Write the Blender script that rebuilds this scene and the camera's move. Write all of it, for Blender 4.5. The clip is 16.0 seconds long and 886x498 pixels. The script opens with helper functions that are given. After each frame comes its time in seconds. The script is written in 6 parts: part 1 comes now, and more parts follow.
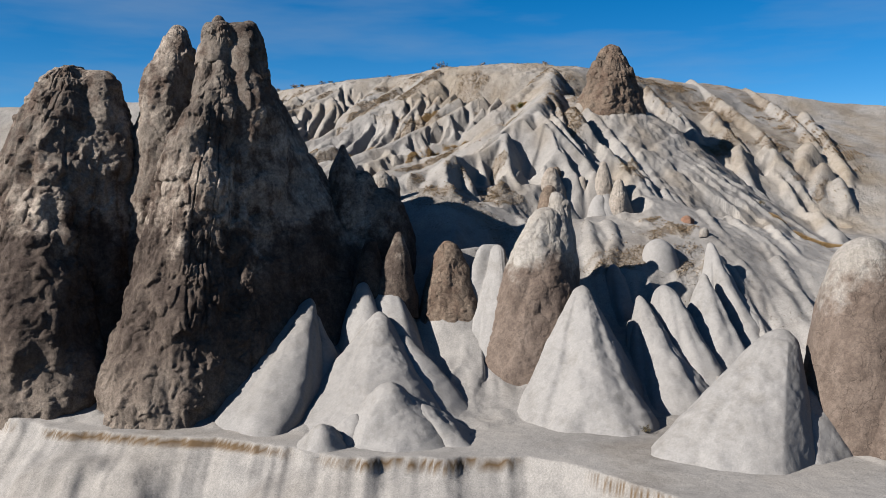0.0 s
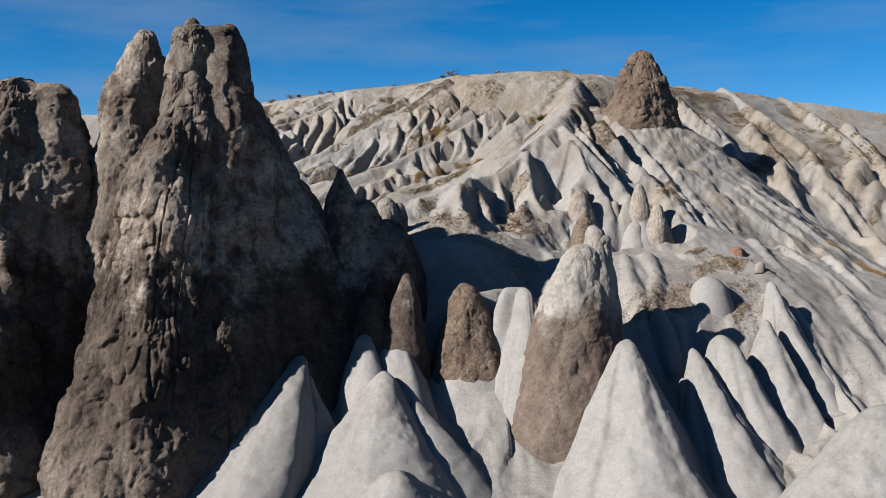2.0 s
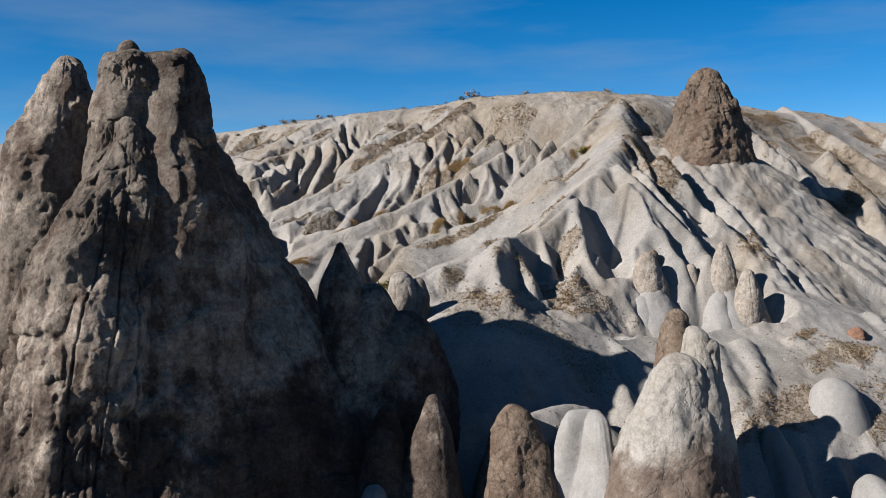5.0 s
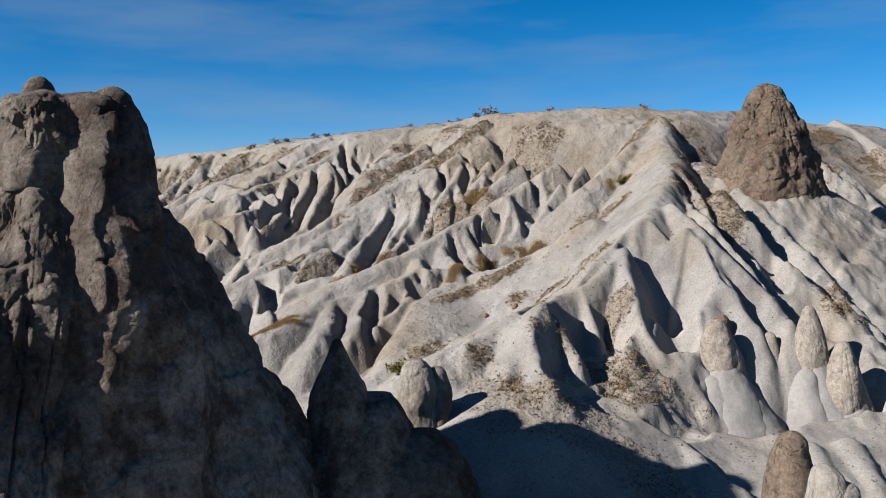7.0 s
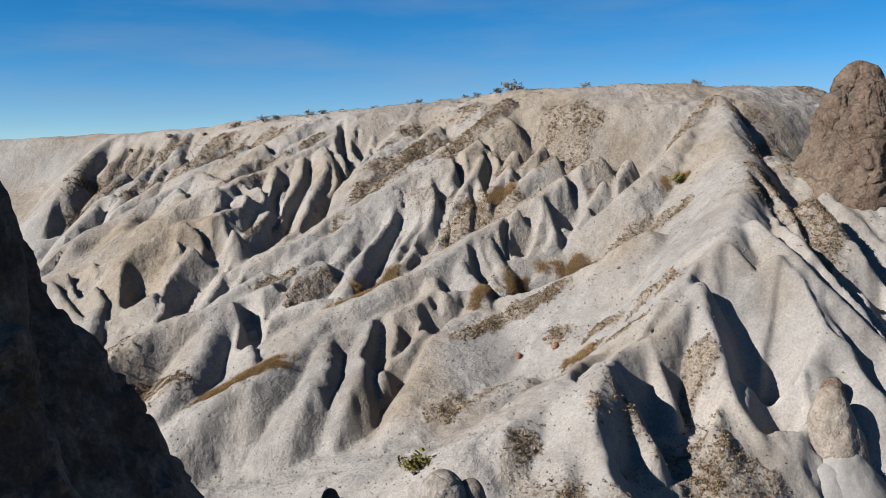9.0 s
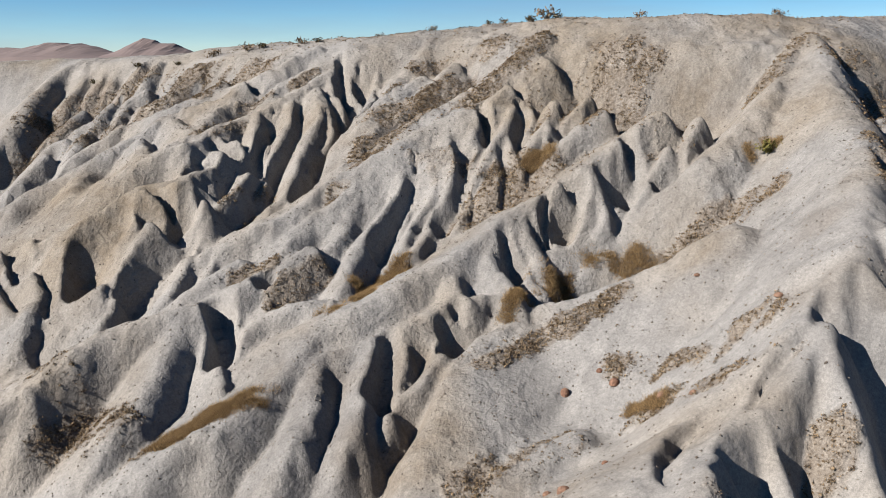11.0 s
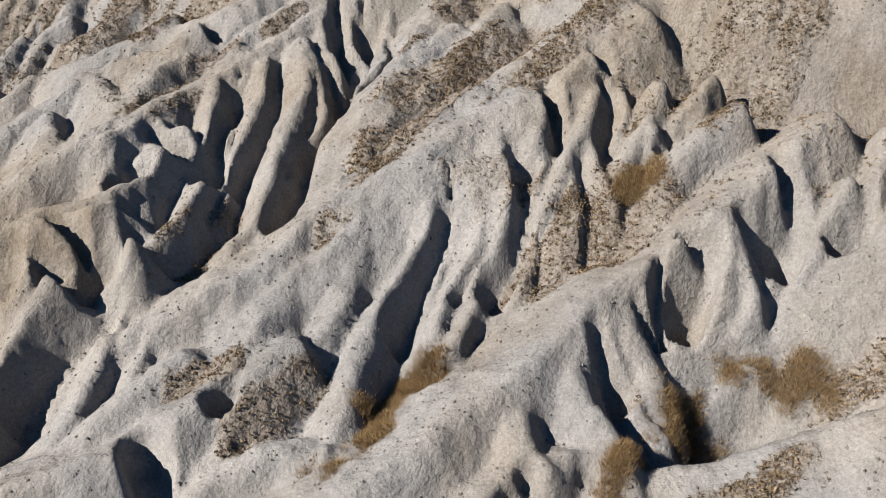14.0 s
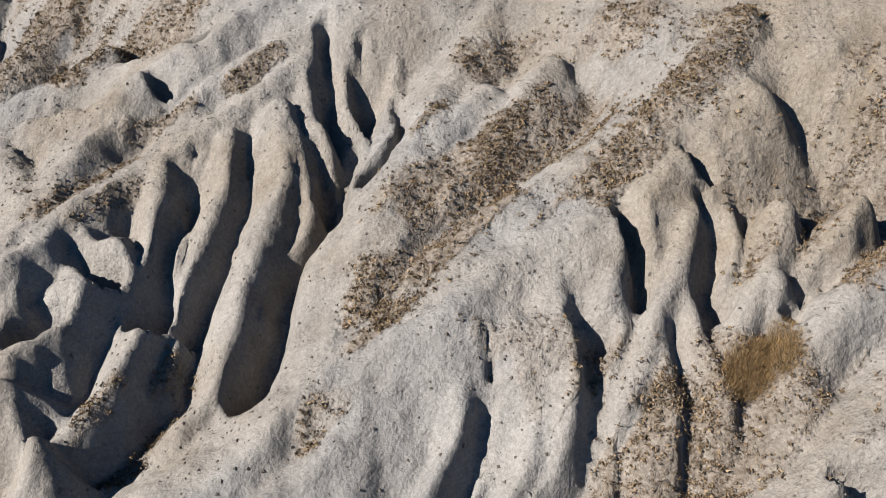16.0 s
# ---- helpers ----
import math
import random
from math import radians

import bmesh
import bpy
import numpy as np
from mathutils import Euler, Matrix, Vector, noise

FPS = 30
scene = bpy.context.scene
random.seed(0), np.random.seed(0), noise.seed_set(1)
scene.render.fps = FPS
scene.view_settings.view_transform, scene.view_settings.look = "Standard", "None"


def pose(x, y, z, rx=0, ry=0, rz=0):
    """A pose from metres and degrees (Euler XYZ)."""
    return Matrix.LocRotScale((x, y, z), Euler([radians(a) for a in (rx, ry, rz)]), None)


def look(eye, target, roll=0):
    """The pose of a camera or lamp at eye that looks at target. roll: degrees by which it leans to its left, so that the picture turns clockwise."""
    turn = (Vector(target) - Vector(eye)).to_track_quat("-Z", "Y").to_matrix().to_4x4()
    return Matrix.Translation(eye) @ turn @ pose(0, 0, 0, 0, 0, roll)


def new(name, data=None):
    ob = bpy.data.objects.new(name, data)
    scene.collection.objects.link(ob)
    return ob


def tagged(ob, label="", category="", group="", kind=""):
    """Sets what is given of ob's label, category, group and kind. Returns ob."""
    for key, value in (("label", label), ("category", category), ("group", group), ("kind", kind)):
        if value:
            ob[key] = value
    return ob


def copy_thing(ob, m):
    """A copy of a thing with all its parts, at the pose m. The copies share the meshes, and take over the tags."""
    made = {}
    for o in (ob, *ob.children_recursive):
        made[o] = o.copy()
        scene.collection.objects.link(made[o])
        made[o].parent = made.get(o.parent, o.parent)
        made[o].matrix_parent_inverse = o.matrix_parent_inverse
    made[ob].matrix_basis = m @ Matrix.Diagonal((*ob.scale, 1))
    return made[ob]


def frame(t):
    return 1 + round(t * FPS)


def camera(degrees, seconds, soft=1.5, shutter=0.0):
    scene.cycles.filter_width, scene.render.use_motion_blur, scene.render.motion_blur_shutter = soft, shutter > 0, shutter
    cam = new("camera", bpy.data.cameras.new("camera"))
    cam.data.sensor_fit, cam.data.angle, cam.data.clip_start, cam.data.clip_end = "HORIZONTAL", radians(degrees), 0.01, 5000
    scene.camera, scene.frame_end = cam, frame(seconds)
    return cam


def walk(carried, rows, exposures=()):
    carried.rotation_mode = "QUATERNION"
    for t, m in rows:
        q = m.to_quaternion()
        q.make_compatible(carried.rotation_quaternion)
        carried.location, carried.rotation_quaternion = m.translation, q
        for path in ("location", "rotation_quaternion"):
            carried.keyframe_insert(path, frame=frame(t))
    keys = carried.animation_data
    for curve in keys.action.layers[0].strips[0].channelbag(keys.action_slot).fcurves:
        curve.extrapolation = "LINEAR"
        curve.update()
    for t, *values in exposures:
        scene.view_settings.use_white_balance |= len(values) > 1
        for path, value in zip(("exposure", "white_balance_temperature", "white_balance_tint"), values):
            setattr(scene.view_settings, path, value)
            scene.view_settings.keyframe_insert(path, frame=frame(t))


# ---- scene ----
cam = camera(51.0, 16.0, soft=0.8)
# seconds, x, y, z, yaw, pitch, roll
PATH = [
    (0, 0.01, -0.01, 20.02, 0.00, -2.85, -0.06),
    (0.5, -0.27, 3.51, 20.62, 0.03, -2.82, -0.08),
    (1, -0.52, 7.07, 21.23, 0.08, -2.74, -0.11),
    (1.5, -0.76, 10.66, 21.87, 0.15, -2.64, -0.15),
    (2, -1.01, 14.27, 22.53, 0.23, -2.52, -0.20),
    (2.5, -1.27, 17.90, 23.24, 0.30, -2.40, -0.25),
    (3, -1.58, 21.54, 24.00, 0.36, -2.30, -0.31),
    (3.5, -1.93, 25.18, 24.82, 0.41, -2.22, -0.38),
    (4, -2.34, 28.82, 25.71, 0.44, -2.19, -0.46),
    (6.5, -4.27, 47.36, 31.05, 0.57, -2.25, -0.84),
    (7, -4.65, 51.14, 32.09, 0.56, -2.44, -0.90),
    (7.5, -5.05, 54.91, 33.24, 0.57, -2.95, -0.92),
    (8, -5.46, 58.73, 34.39, 0.58, -3.69, -0.91),
    (8.5, -5.85, 62.63, 35.48, 0.61, -4.59, -0.87),
    (9, -6.20, 66.67, 36.42, 0.65, -5.56, -0.84),
    (11.5, -7.71, 86.27, 41.00, 1.13, -13.41, -0.14),
    (12, -8.13, 90.13, 41.77, 1.16, -14.95, -0.05),
    (12.5, -8.59, 93.98, 42.59, 1.13, -16.50, 0.06),
    (13, -9.09, 97.82, 43.44, 1.06, -18.05, 0.17),
    (13.5, -9.61, 101.65, 44.32, 0.96, -19.56, 0.29),
    (14, -10.13, 105.47, 45.23, 0.82, -21.03, 0.42),
    (14.5, -10.64, 109.29, 46.15, 0.65, -22.43, 0.56),
    (15, -11.12, 113.10, 47.07, 0.46, -23.74, 0.71),
    (15.5, -11.56, 116.92, 48.00, 0.25, -24.95, 0.86),
    (16, -11.93, 120.73, 48.92, 0.03, -26.04, 1.03),
]


def aim(x, y, z, yaw, pitch, roll):
    a, b = radians(yaw), radians(pitch)
    eye = Vector((x, y, z))
    return look(eye, eye + Vector((-math.sin(a) * math.cos(b), math.cos(a) * math.cos(b), math.sin(b))), roll)


walk(cam, [(t, aim(*row)) for t, *row in PATH])

# ---- world, sun ----
SUN_ELEVATION = 32.0
SUN_TRAVEL = Vector((0.905, 0.425, 0.0)).normalized()   # where the light goes, on the plan
world = bpy.data.worlds.new("sky")
scene.world = world
world.use_nodes = True
wn, wl = world.node_tree.nodes, world.node_tree.links
wn.clear()
sky = wn.new("ShaderNodeTexSky")
sky.sky_type = "NISHITA"
sky.sun_disc = False
sky.sun_elevation = radians(SUN_ELEVATION)
sky.sun_rotation = math.atan2(-SUN_TRAVEL.x, -SUN_TRAVEL.y)
sky.altitude = 2500
sky.air_density, sky.dust_density, sky.ozone_density = 0.8, 0.1, 3.0
wtc = wn.new("ShaderNodeTexCoord")
wmap = wn.new("ShaderNodeMapping")
wmap.inputs["Scale"].default_value = (1.2, 0.6, 7.0)
wmap.inputs["Rotation"].default_value = (0, radians(14), radians(20))
wno = wn.new("ShaderNodeTexNoise")
wno.inputs["Scale"].default_value, wno.inputs["Detail"].default_value = 2.4, 5.0
wno.inputs["Roughness"].default_value = 0.55
wramp = wn.new("ShaderNodeValToRGB")
wramp.color_ramp.elements[0].position, wramp.color_ramp.elements[1].position = 0.44, 0.82
wramp.color_ramp.elements[1].color = (0.42, 0.42, 0.42, 1)
wmix = wn.new("ShaderNodeMixRGB")
wmix.inputs[2].default_value = (4.2, 5.2, 6.4, 1)
whsv = wn.new("ShaderNodeHueSaturation")
whsv.inputs["Saturation"].default_value = 1.4
whsv.inputs["Value"].default_value = 1.5
whsv.inputs["Hue"].default_value = 0.498
wbg = wn.new("ShaderNodeBackground")
wbg.inputs["Strength"].default_value = 0.04
wout = wn.new("ShaderNodeOutputWorld")
wl.new(wtc.outputs["Generated"], wmap.inputs["Vector"])
wl.new(wmap.outputs["Vector"], wno.inputs["Vector"])
wl.new(wno.outputs["Fac"], wramp.inputs["Fac"])
wl.new(wramp.outputs["Color"], wmix.inputs[0])
wl.new(sky.outputs["Color"], whsv.inputs["Color"])
wl.new(whsv.outputs["Color"], wmix.inputs[1])
wl.new(wmix.outputs["Color"], wbg.inputs["Color"])
wl.new(wbg.outputs["Background"], wout.inputs["Surface"])

sun_data = bpy.data.lights.new("sun", "SUN")
sun_data.energy, sun_data.angle, sun_data.color = 7.4, radians(0.55), (1.0, 0.955, 0.90)
sun = new("sun", sun_data)
sun.matrix_world = look((-60, 0, 120), Vector((-60, 0, 120)) + SUN_TRAVEL * math.cos(radians(SUN_ELEVATION)) - Vector((0, 0, math.sin(radians(SUN_ELEVATION)))))
scene.view_settings.exposure = 0.9

# ---- materials ----
def shader(name):
    m = bpy.data.materials.new(name)
    m.use_nodes = True
    nt = m.node_tree
    b = nt.nodes["Principled BSDF"]
    b.inputs["Specular IOR Level"].default_value = 0.15
    return m, nt, b


def node(nt, kind, **inputs):
    n = nt.nodes.new(kind)
    for key, value in inputs.items():
        n.inputs[key.replace("_", " ")].default_value = value
    return n


def noise_node(nt, coord, scale, detail=6.0, rough=0.6, stretch=(1, 1, 1)):
    mp = node(nt, "ShaderNodeMapping")
    mp.inputs["Scale"].default_value = stretch
    nt.links.new(coord, mp.inputs["Vector"])
    n = node(nt, "ShaderNodeTexNoise", Scale=scale, Detail=detail, Roughness=rough)
    nt.links.new(mp.outputs["Vector"], n.inputs["Vector"])
    return n.outputs["Fac"]


def ramp(nt, fac, *stops):
    r = nt.nodes.new("ShaderNodeValToRGB")
    while len(r.color_ramp.elements) < len(stops):
        r.color_ramp.elements.new(0.5)
    for e, (p, c) in zip(r.color_ramp.elements, stops):
        e.position = p
        e.color = (*c, 1) if isinstance(c, tuple) else (c, c, c, 1)
    nt.links.new(fac, r.inputs["Fac"])
    return r.outputs["Color"]


def mix(nt, fac, a, b, how="MIX"):
    n = nt.nodes.new("ShaderNodeMixRGB")
    n.blend_type = how
    for i, v in enumerate((fac, a, b)):
        if isinstance(v, (int, float)):
            n.inputs[i].default_value = v if i == 0 else (v, v, v, 1)
        elif isinstance(v, tuple):
            n.inputs[i].default_value = (*v, 1)
        else:
            nt.links.new(v, n.inputs[i])
    return n.outputs["Color"]


def bump(nt, b, height, strength, distance, below=None, relief=1.0):
    n = node(nt, "ShaderNodeBump", Strength=strength, Distance=distance)
    nt.links.new(height, n.inputs["Height"])
    if below is not None:
        nt.links.new(below, n.inputs["Normal"])
    nt.links.new(n.outputs["Normal"], b.inputs["Normal"])
    return n.outputs["Normal"]


def attribute(nt, name):
    n = nt.nodes.new("ShaderNodeAttribute")
    n.attribute_name = name
    return n.outputs["Fac"]


def rock_material(name, pale, tone, dark, cut, brown=0.5, cracks=0.6, below=None, relief=1.0):
    """Tuff: pale and toned patches, dark crust, cracks, grain."""
    m, nt, b = shader(name)
    pos = nt.nodes.new("ShaderNodeNewGeometry").outputs["Position"]
    big = noise_node(nt, pos, 0.16, 5, 0.55)
    mid = noise_node(nt, pos, 0.7, 8, 0.68)
    streak = noise_node(nt, pos, 0.9, 6, 0.6, (1, 1, 0.22))
    fine = noise_node(nt, pos, 9.0, 6, 0.7)
    fac = mix(nt, 0.55, big, mid)
    fac = mix(nt, 0.25, fac, streak)
    col = ramp(nt, fac, (cut - 0.07, tone), (cut + 0.06, pale))
    crust = ramp(nt, mix(nt, 0.45, noise_node(nt, pos, 0.085, 3, 0.5), mix(nt, 0.5, streak, mid)), (0.50, 0.0), (0.58, 1.0))
    col = mix(nt, mix(nt, 1.0, crust, brown, "MULTIPLY"), col, dark)
    if below is not None:
        # a brown skin up to a ragged height
        height = nt.nodes.new("ShaderNodeSeparateXYZ")
        nt.links.new(pos, height.inputs[0])
        sum_up = nt.nodes.new("ShaderNodeMath")
        sum_up.operation = "MULTIPLY_ADD"
        nt.links.new(mix(nt, 0.4, big, mid), sum_up.inputs[0])
        sum_up.inputs[1].default_value = 26.0
        nt.links.new(height.outputs["Z"], sum_up.inputs[2])
        span = nt.nodes.new("ShaderNodeMapRange")
        nt.links.new(sum_up.outputs[0], span.inputs["Value"])
        span.inputs["From Min"].default_value, span.inputs["From Max"].default_value = below[0] + 14.6, below[0] + 11.4
        low = ramp(nt, fac, (0.42, below[1]), (0.6, below[2]))
        col = mix(nt, span.outputs["Result"], col, low)
        if len(below) > 3:
            # a paler foot below a ragged height
            foot = nt.nodes.new("ShaderNodeMapRange")
            nt.links.new(sum_up.outputs[0], foot.inputs["Value"])
            foot.inputs["From Min"].default_value, foot.inputs["From Max"].default_value = below[3] + 15.0, below[3] + 11.0
            col = mix(nt, foot.outputs["Result"], col, ramp(nt, fac, (0.42, below[4]), (0.6, below[5])))
    grain = ramp(nt, fine, (0.3, 1 - 0.1 - 0.18 * relief), (0.7, 1.06 + 0.12 * relief))
    col = mix(nt, 1.0, col, grain, "MULTIPLY")
    fleck = ramp(nt, noise_node(nt, pos, 3.2, 7, 0.75), (0.36, 1 - 0.34 * relief), (0.5, 1.0), (0.64, 1 + 0.36 * relief))
    col = mix(nt, 1.0, col, fleck, "MULTIPLY")
    nt.links.new(col, b.inputs["Base Color"])
    b.inputs["Roughness"].default_value = 0.95
    vor = node(nt, "ShaderNodeTexVoronoi", Scale=0.55)
    vor.feature = "DISTANCE_TO_EDGE"
    warp = nt.nodes.new("ShaderNodeVectorMath")
    warp.operation = "MULTIPLY_ADD"
    wn2 = node(nt, "ShaderNodeTexNoise", Scale=0.5, Detail=5.0)
    nt.links.new(pos, wn2.inputs["Vector"])
    nt.links.new(wn2.outputs["Color"], warp.inputs[0])
    warp.inputs[1].default_value = (3.5, 3.5, 3.5)
    nt.links.new(pos, warp.inputs[2])
    nt.links.new(warp.outputs["Vector"], vor.inputs["Vector"])
    crack = ramp(nt, vor.outputs["Distance"], (0.0, 0.0), (0.035, 1.0))
    seam = node(nt, "ShaderNodeTexVoronoi", Scale=0.2)
    seam.feature = "DISTANCE_TO_EDGE"
    nt.links.new(warp.outputs["Vector"], seam.inputs["Vector"])
    lines = ramp(nt, mix(nt, 1.0, seam.outputs["Distance"], ramp(nt, big, (0.34, 0.6), (0.5, 4.0)), "MULTIPLY"), (0.006, 1 - 0.5 * cracks), (0.03, 1.0))
    col = mix(nt, 1.0, col, lines, "MULTIPLY")
    nt.links.new(col, b.inputs["Base Color"])
    gritty = noise_node(nt, pos, 2.6, 6, 0.72)
    n1 = bump(nt, b, crack, cracks * 0.7, 0.25)
    n2 = bump(nt, b, mid, 0.7 * relief, 0.4, n1)
    n3 = bump(nt, b, gritty, 0.8 * relief, 0.22, n2)
    bump(nt, b, fine, 0.1 + 0.5 * relief, 0.1, n3)
    return m


def ground_material():
    m, nt, b = shader("tuff_ground")
    pos = nt.nodes.new("ShaderNodeNewGeometry").outputs["Position"]
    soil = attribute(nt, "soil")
    warm = attribute(nt, "warm")
    big = noise_node(nt, pos, 0.11, 4, 0.5)
    mid = noise_node(nt, pos, 0.8, 7, 0.62)
    fine = noise_node(nt, pos, 7.0, 7, 0.7)
    spots = noise_node(nt, pos, 2.6, 3, 0.5)
    white = ramp(nt, mix(nt, 0.4, big, mid), (0.36, (0.118, 0.110, 0.104)), (0.5, (0.160, 0.151, 0.142)), (0.64, (0.198, 0.185, 0.171)))
    cream = ramp(nt, mix(nt, 0.5, big, mid), (0.38, (0.122, 0.098, 0.073)), (0.6, (0.178, 0.155, 0.129)))
    base = mix(nt, warm, white, cream)
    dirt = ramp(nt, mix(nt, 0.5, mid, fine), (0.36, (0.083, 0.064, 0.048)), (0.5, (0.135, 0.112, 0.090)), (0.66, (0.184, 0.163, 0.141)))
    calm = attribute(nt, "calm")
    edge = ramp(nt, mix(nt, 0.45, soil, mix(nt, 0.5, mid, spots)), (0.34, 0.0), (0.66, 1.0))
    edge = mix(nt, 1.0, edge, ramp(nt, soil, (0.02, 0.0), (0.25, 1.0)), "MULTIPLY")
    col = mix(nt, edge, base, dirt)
    speck = ramp(nt, noise_node(nt, pos, 3.4, 2, 0.5), (0.26, 0.45), (0.31, 1.0))
    speck = mix(nt, mix(nt, 1.0, calm, 0.75, "MULTIPLY"), speck, 1.0)
    col = mix(nt, 1.0, col, speck, "MULTIPLY")
    col = mix(nt, 1.0, col, ramp(nt, fine, (0.3, 0.72), (0.7, 1.2)), "MULTIPLY")
    col = mix(nt, 1.0, col, ramp(nt, noise_node(nt, pos, 19.0, 3, 0.7), (0.32, 0.82), (0.68, 1.14)), "MULTIPLY")
    pits = ramp(nt, noise_node(nt, pos, 1.7, 5, 0.7), (0.3, 0.72), (0.37, 1.0))
    col = mix(nt, 1.0, col, pits, "MULTIPLY")
    # ground out of view, made dark so that it throws back less light
    col = mix(nt, attribute(nt, "bounce_cut"), col, ramp(nt, mix(nt, 0.5, big, mid), (0.36, (0.035, 0.028, 0.02)), (0.62, (0.085, 0.068, 0.048))))
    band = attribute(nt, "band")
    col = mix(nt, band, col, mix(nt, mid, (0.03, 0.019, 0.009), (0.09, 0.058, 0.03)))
    nt.links.new(col, b.inputs["Base Color"])
    b.inputs["Roughness"].default_value = 0.96
    n1 = bump(nt, b, mix(nt, mix(nt, 1.0, calm, 0.6, "MULTIPLY"), mid, 0.5), 0.6, 0.45)
    n1 = bump(nt, b, mix(nt, mix(nt, 1.0, calm, 0.8, "MULTIPLY"), noise_node(nt, pos, 2.4, 5, 0.65), 0.5), 0.7, 0.22, n1)
    n2 = bump(nt, b, mix(nt, mix(nt, 1.0, calm, 0.7, "MULTIPLY"), fine, 0.5), 0.45, 0.07, n1)
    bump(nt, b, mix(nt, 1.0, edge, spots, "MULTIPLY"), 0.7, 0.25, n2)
    return m


MAT_GROUND = ground_material()
MAT_BROWN = rock_material("brown_tuff", (0.25, 0.213, 0.178), (0.066, 0.048, 0.038), (0.016, 0.0125, 0.011), 0.522, 0.62, 0.45, (18.0, (0.027, 0.019, 0.0155), (0.082, 0.064, 0.052), 6.0, (0.085, 0.067, 0.055), (0.16, 0.133, 0.11)))
MAT_RED = rock_material("reddish_tuff", (0.125, 0.097, 0.074), (0.078, 0.053, 0.039), (0.026, 0.0195, 0.016), 0.5, 0.55, 0.9)
MAT_WHITE = rock_material("white_tuff", (0.161, 0.154, 0.148), (0.124, 0.116, 0.108), (0.08, 0.073, 0.067), 0.45, 0.2, 0.12, relief=0.25)
MAT_PATCHY = rock_material("patchy_tuff", (0.186, 0.172, 0.155), (0.0894, 0.0696, 0.0557), (0.0662, 0.053, 0.0437), 0.51, 0.4, 0.5, relief=0.7)
MAT_CAPPED = rock_material("white_capped_tuff", (0.195, 0.182, 0.166), (0.156, 0.14, 0.121), (0.101, 0.0846, 0.0718), 0.5, 0.3, 0.5, (14.6, (0.062, 0.046, 0.037), (0.108, 0.084, 0.069)), relief=0.6)
MAT_PINNACLE = rock_material("tan_pinnacle_tuff", (0.19, 0.168, 0.145), (0.145, 0.119, 0.098), (0.085, 0.066, 0.054), 0.5, 0.4, 0.5, (17.5, (0.155, 0.142, 0.126), (0.20, 0.188, 0.172)), relief=0.8)

# mean height of the land every 10 m from x = -60 to 80, row by row northwards
GUIDE = {}
GUIDE[56] = [-0.4, -0.8, -1.3, -1.4, -1.1, -0.6, -0.3, -0.3, -0.2, 0.1, 0.1, -0.1, -0.4, -0.7, -0.9]
GUIDE[62] = [0.2, -0.2, -0.6, -0.7, -0.3, 0.2, 0.4, 0.3, 0.5, 1.1, 1.2, 1.0, 0.8, 0.5, 0.3]
GUIDE[68] = [0.7, 0.4, 0.0, 0.0, 0.4, 1.0, 1.0, 0.8, 1.1, 2.0, 2.4, 2.2, 2.0, 1.8, 1.6]
GUIDE[74] = [1.3, 1.2, 1.0, 1.1, 1.5, 1.8, 1.7, 1.4, 1.6, 2.8, 3.6, 3.5, 3.3, 3.1, 2.9]
GUIDE[80] = [2.3, 2.3, 2.4, 2.6, 3.1, 3.4, 3.2, 2.5, 2.4, 3.8, 4.9, 4.8, 4.6, 4.4, 4.3]
GUIDE[86] = [3.6, 3.8, 4.3, 4.8, 5.5, 6.4, 6.2, 5.1, 4.3, 5.3, 6.2, 6.1, 5.9, 5.8, 5.7]
GUIDE[92] = [5.1, 5.6, 6.5, 7.3, 8.5, 10.7, 10.9, 9.1, 7.9, 7.9, 7.8, 7.5, 7.4, 7.3, 7.2]
GUIDE[98] = [6.8, 7.6, 8.8, 10.0, 11.9, 15.3, 16.7, 13.9, 13.0, 11.9, 10.2, 9.3, 9.0, 8.9, 8.8]
GUIDE[104] = [8.5, 9.5, 11.0, 12.5, 14.8, 19.0, 21.3, 17.7, 16.5, 15.7, 13.3, 11.3, 10.7, 10.5, 10.4]
GUIDE[110] = [10.2, 11.4, 13.2, 14.9, 17.0, 20.7, 23.1, 19.9, 19.0, 18.0, 15.4, 13.1, 12.5, 12.2, 12.0]
GUIDE[116] = [11.9, 13.1, 15.1, 17.1, 18.8, 21.6, 24.9, 24.8, 23.0, 19.9, 16.8, 14.6, 14.0, 13.8, 13.7]
GUIDE[122] = [13.6, 14.7, 16.6, 19.2, 20.6, 22.5, 26.3, 29.5, 27.3, 22.3, 18.3, 16.0, 15.3, 15.4, 15.5]
GUIDE[128] = [15.5, 16.5, 18.3, 21.2, 22.7, 24.4, 27.2, 31.9, 30.9, 25.2, 20.5, 17.5, 16.8, 17.2, 17.4]
GUIDE[134] = [17.6, 18.6, 20.9, 23.9, 25.1, 26.7, 27.9, 33.0, 33.5, 28.6, 23.7, 19.8, 19.0, 19.4, 19.5]
GUIDE[140] = [20.2, 21.2, 24.0, 27.1, 27.8, 29.2, 31.5, 34.6, 36.3, 32.2, 27.3, 23.7, 22.4, 22.1, 21.8]
GUIDE[146] = [23.1, 24.4, 27.2, 30.9, 30.9, 33.3, 35.2, 37.3, 38.9, 35.5, 30.8, 28.4, 26.4, 25.1, 24.3]
GUIDE[152] = [26.1, 27.4, 29.7, 33.6, 34.1, 36.2, 38.9, 41.6, 41.4, 38.6, 34.2, 32.3, 30.0, 28.1, 26.9]
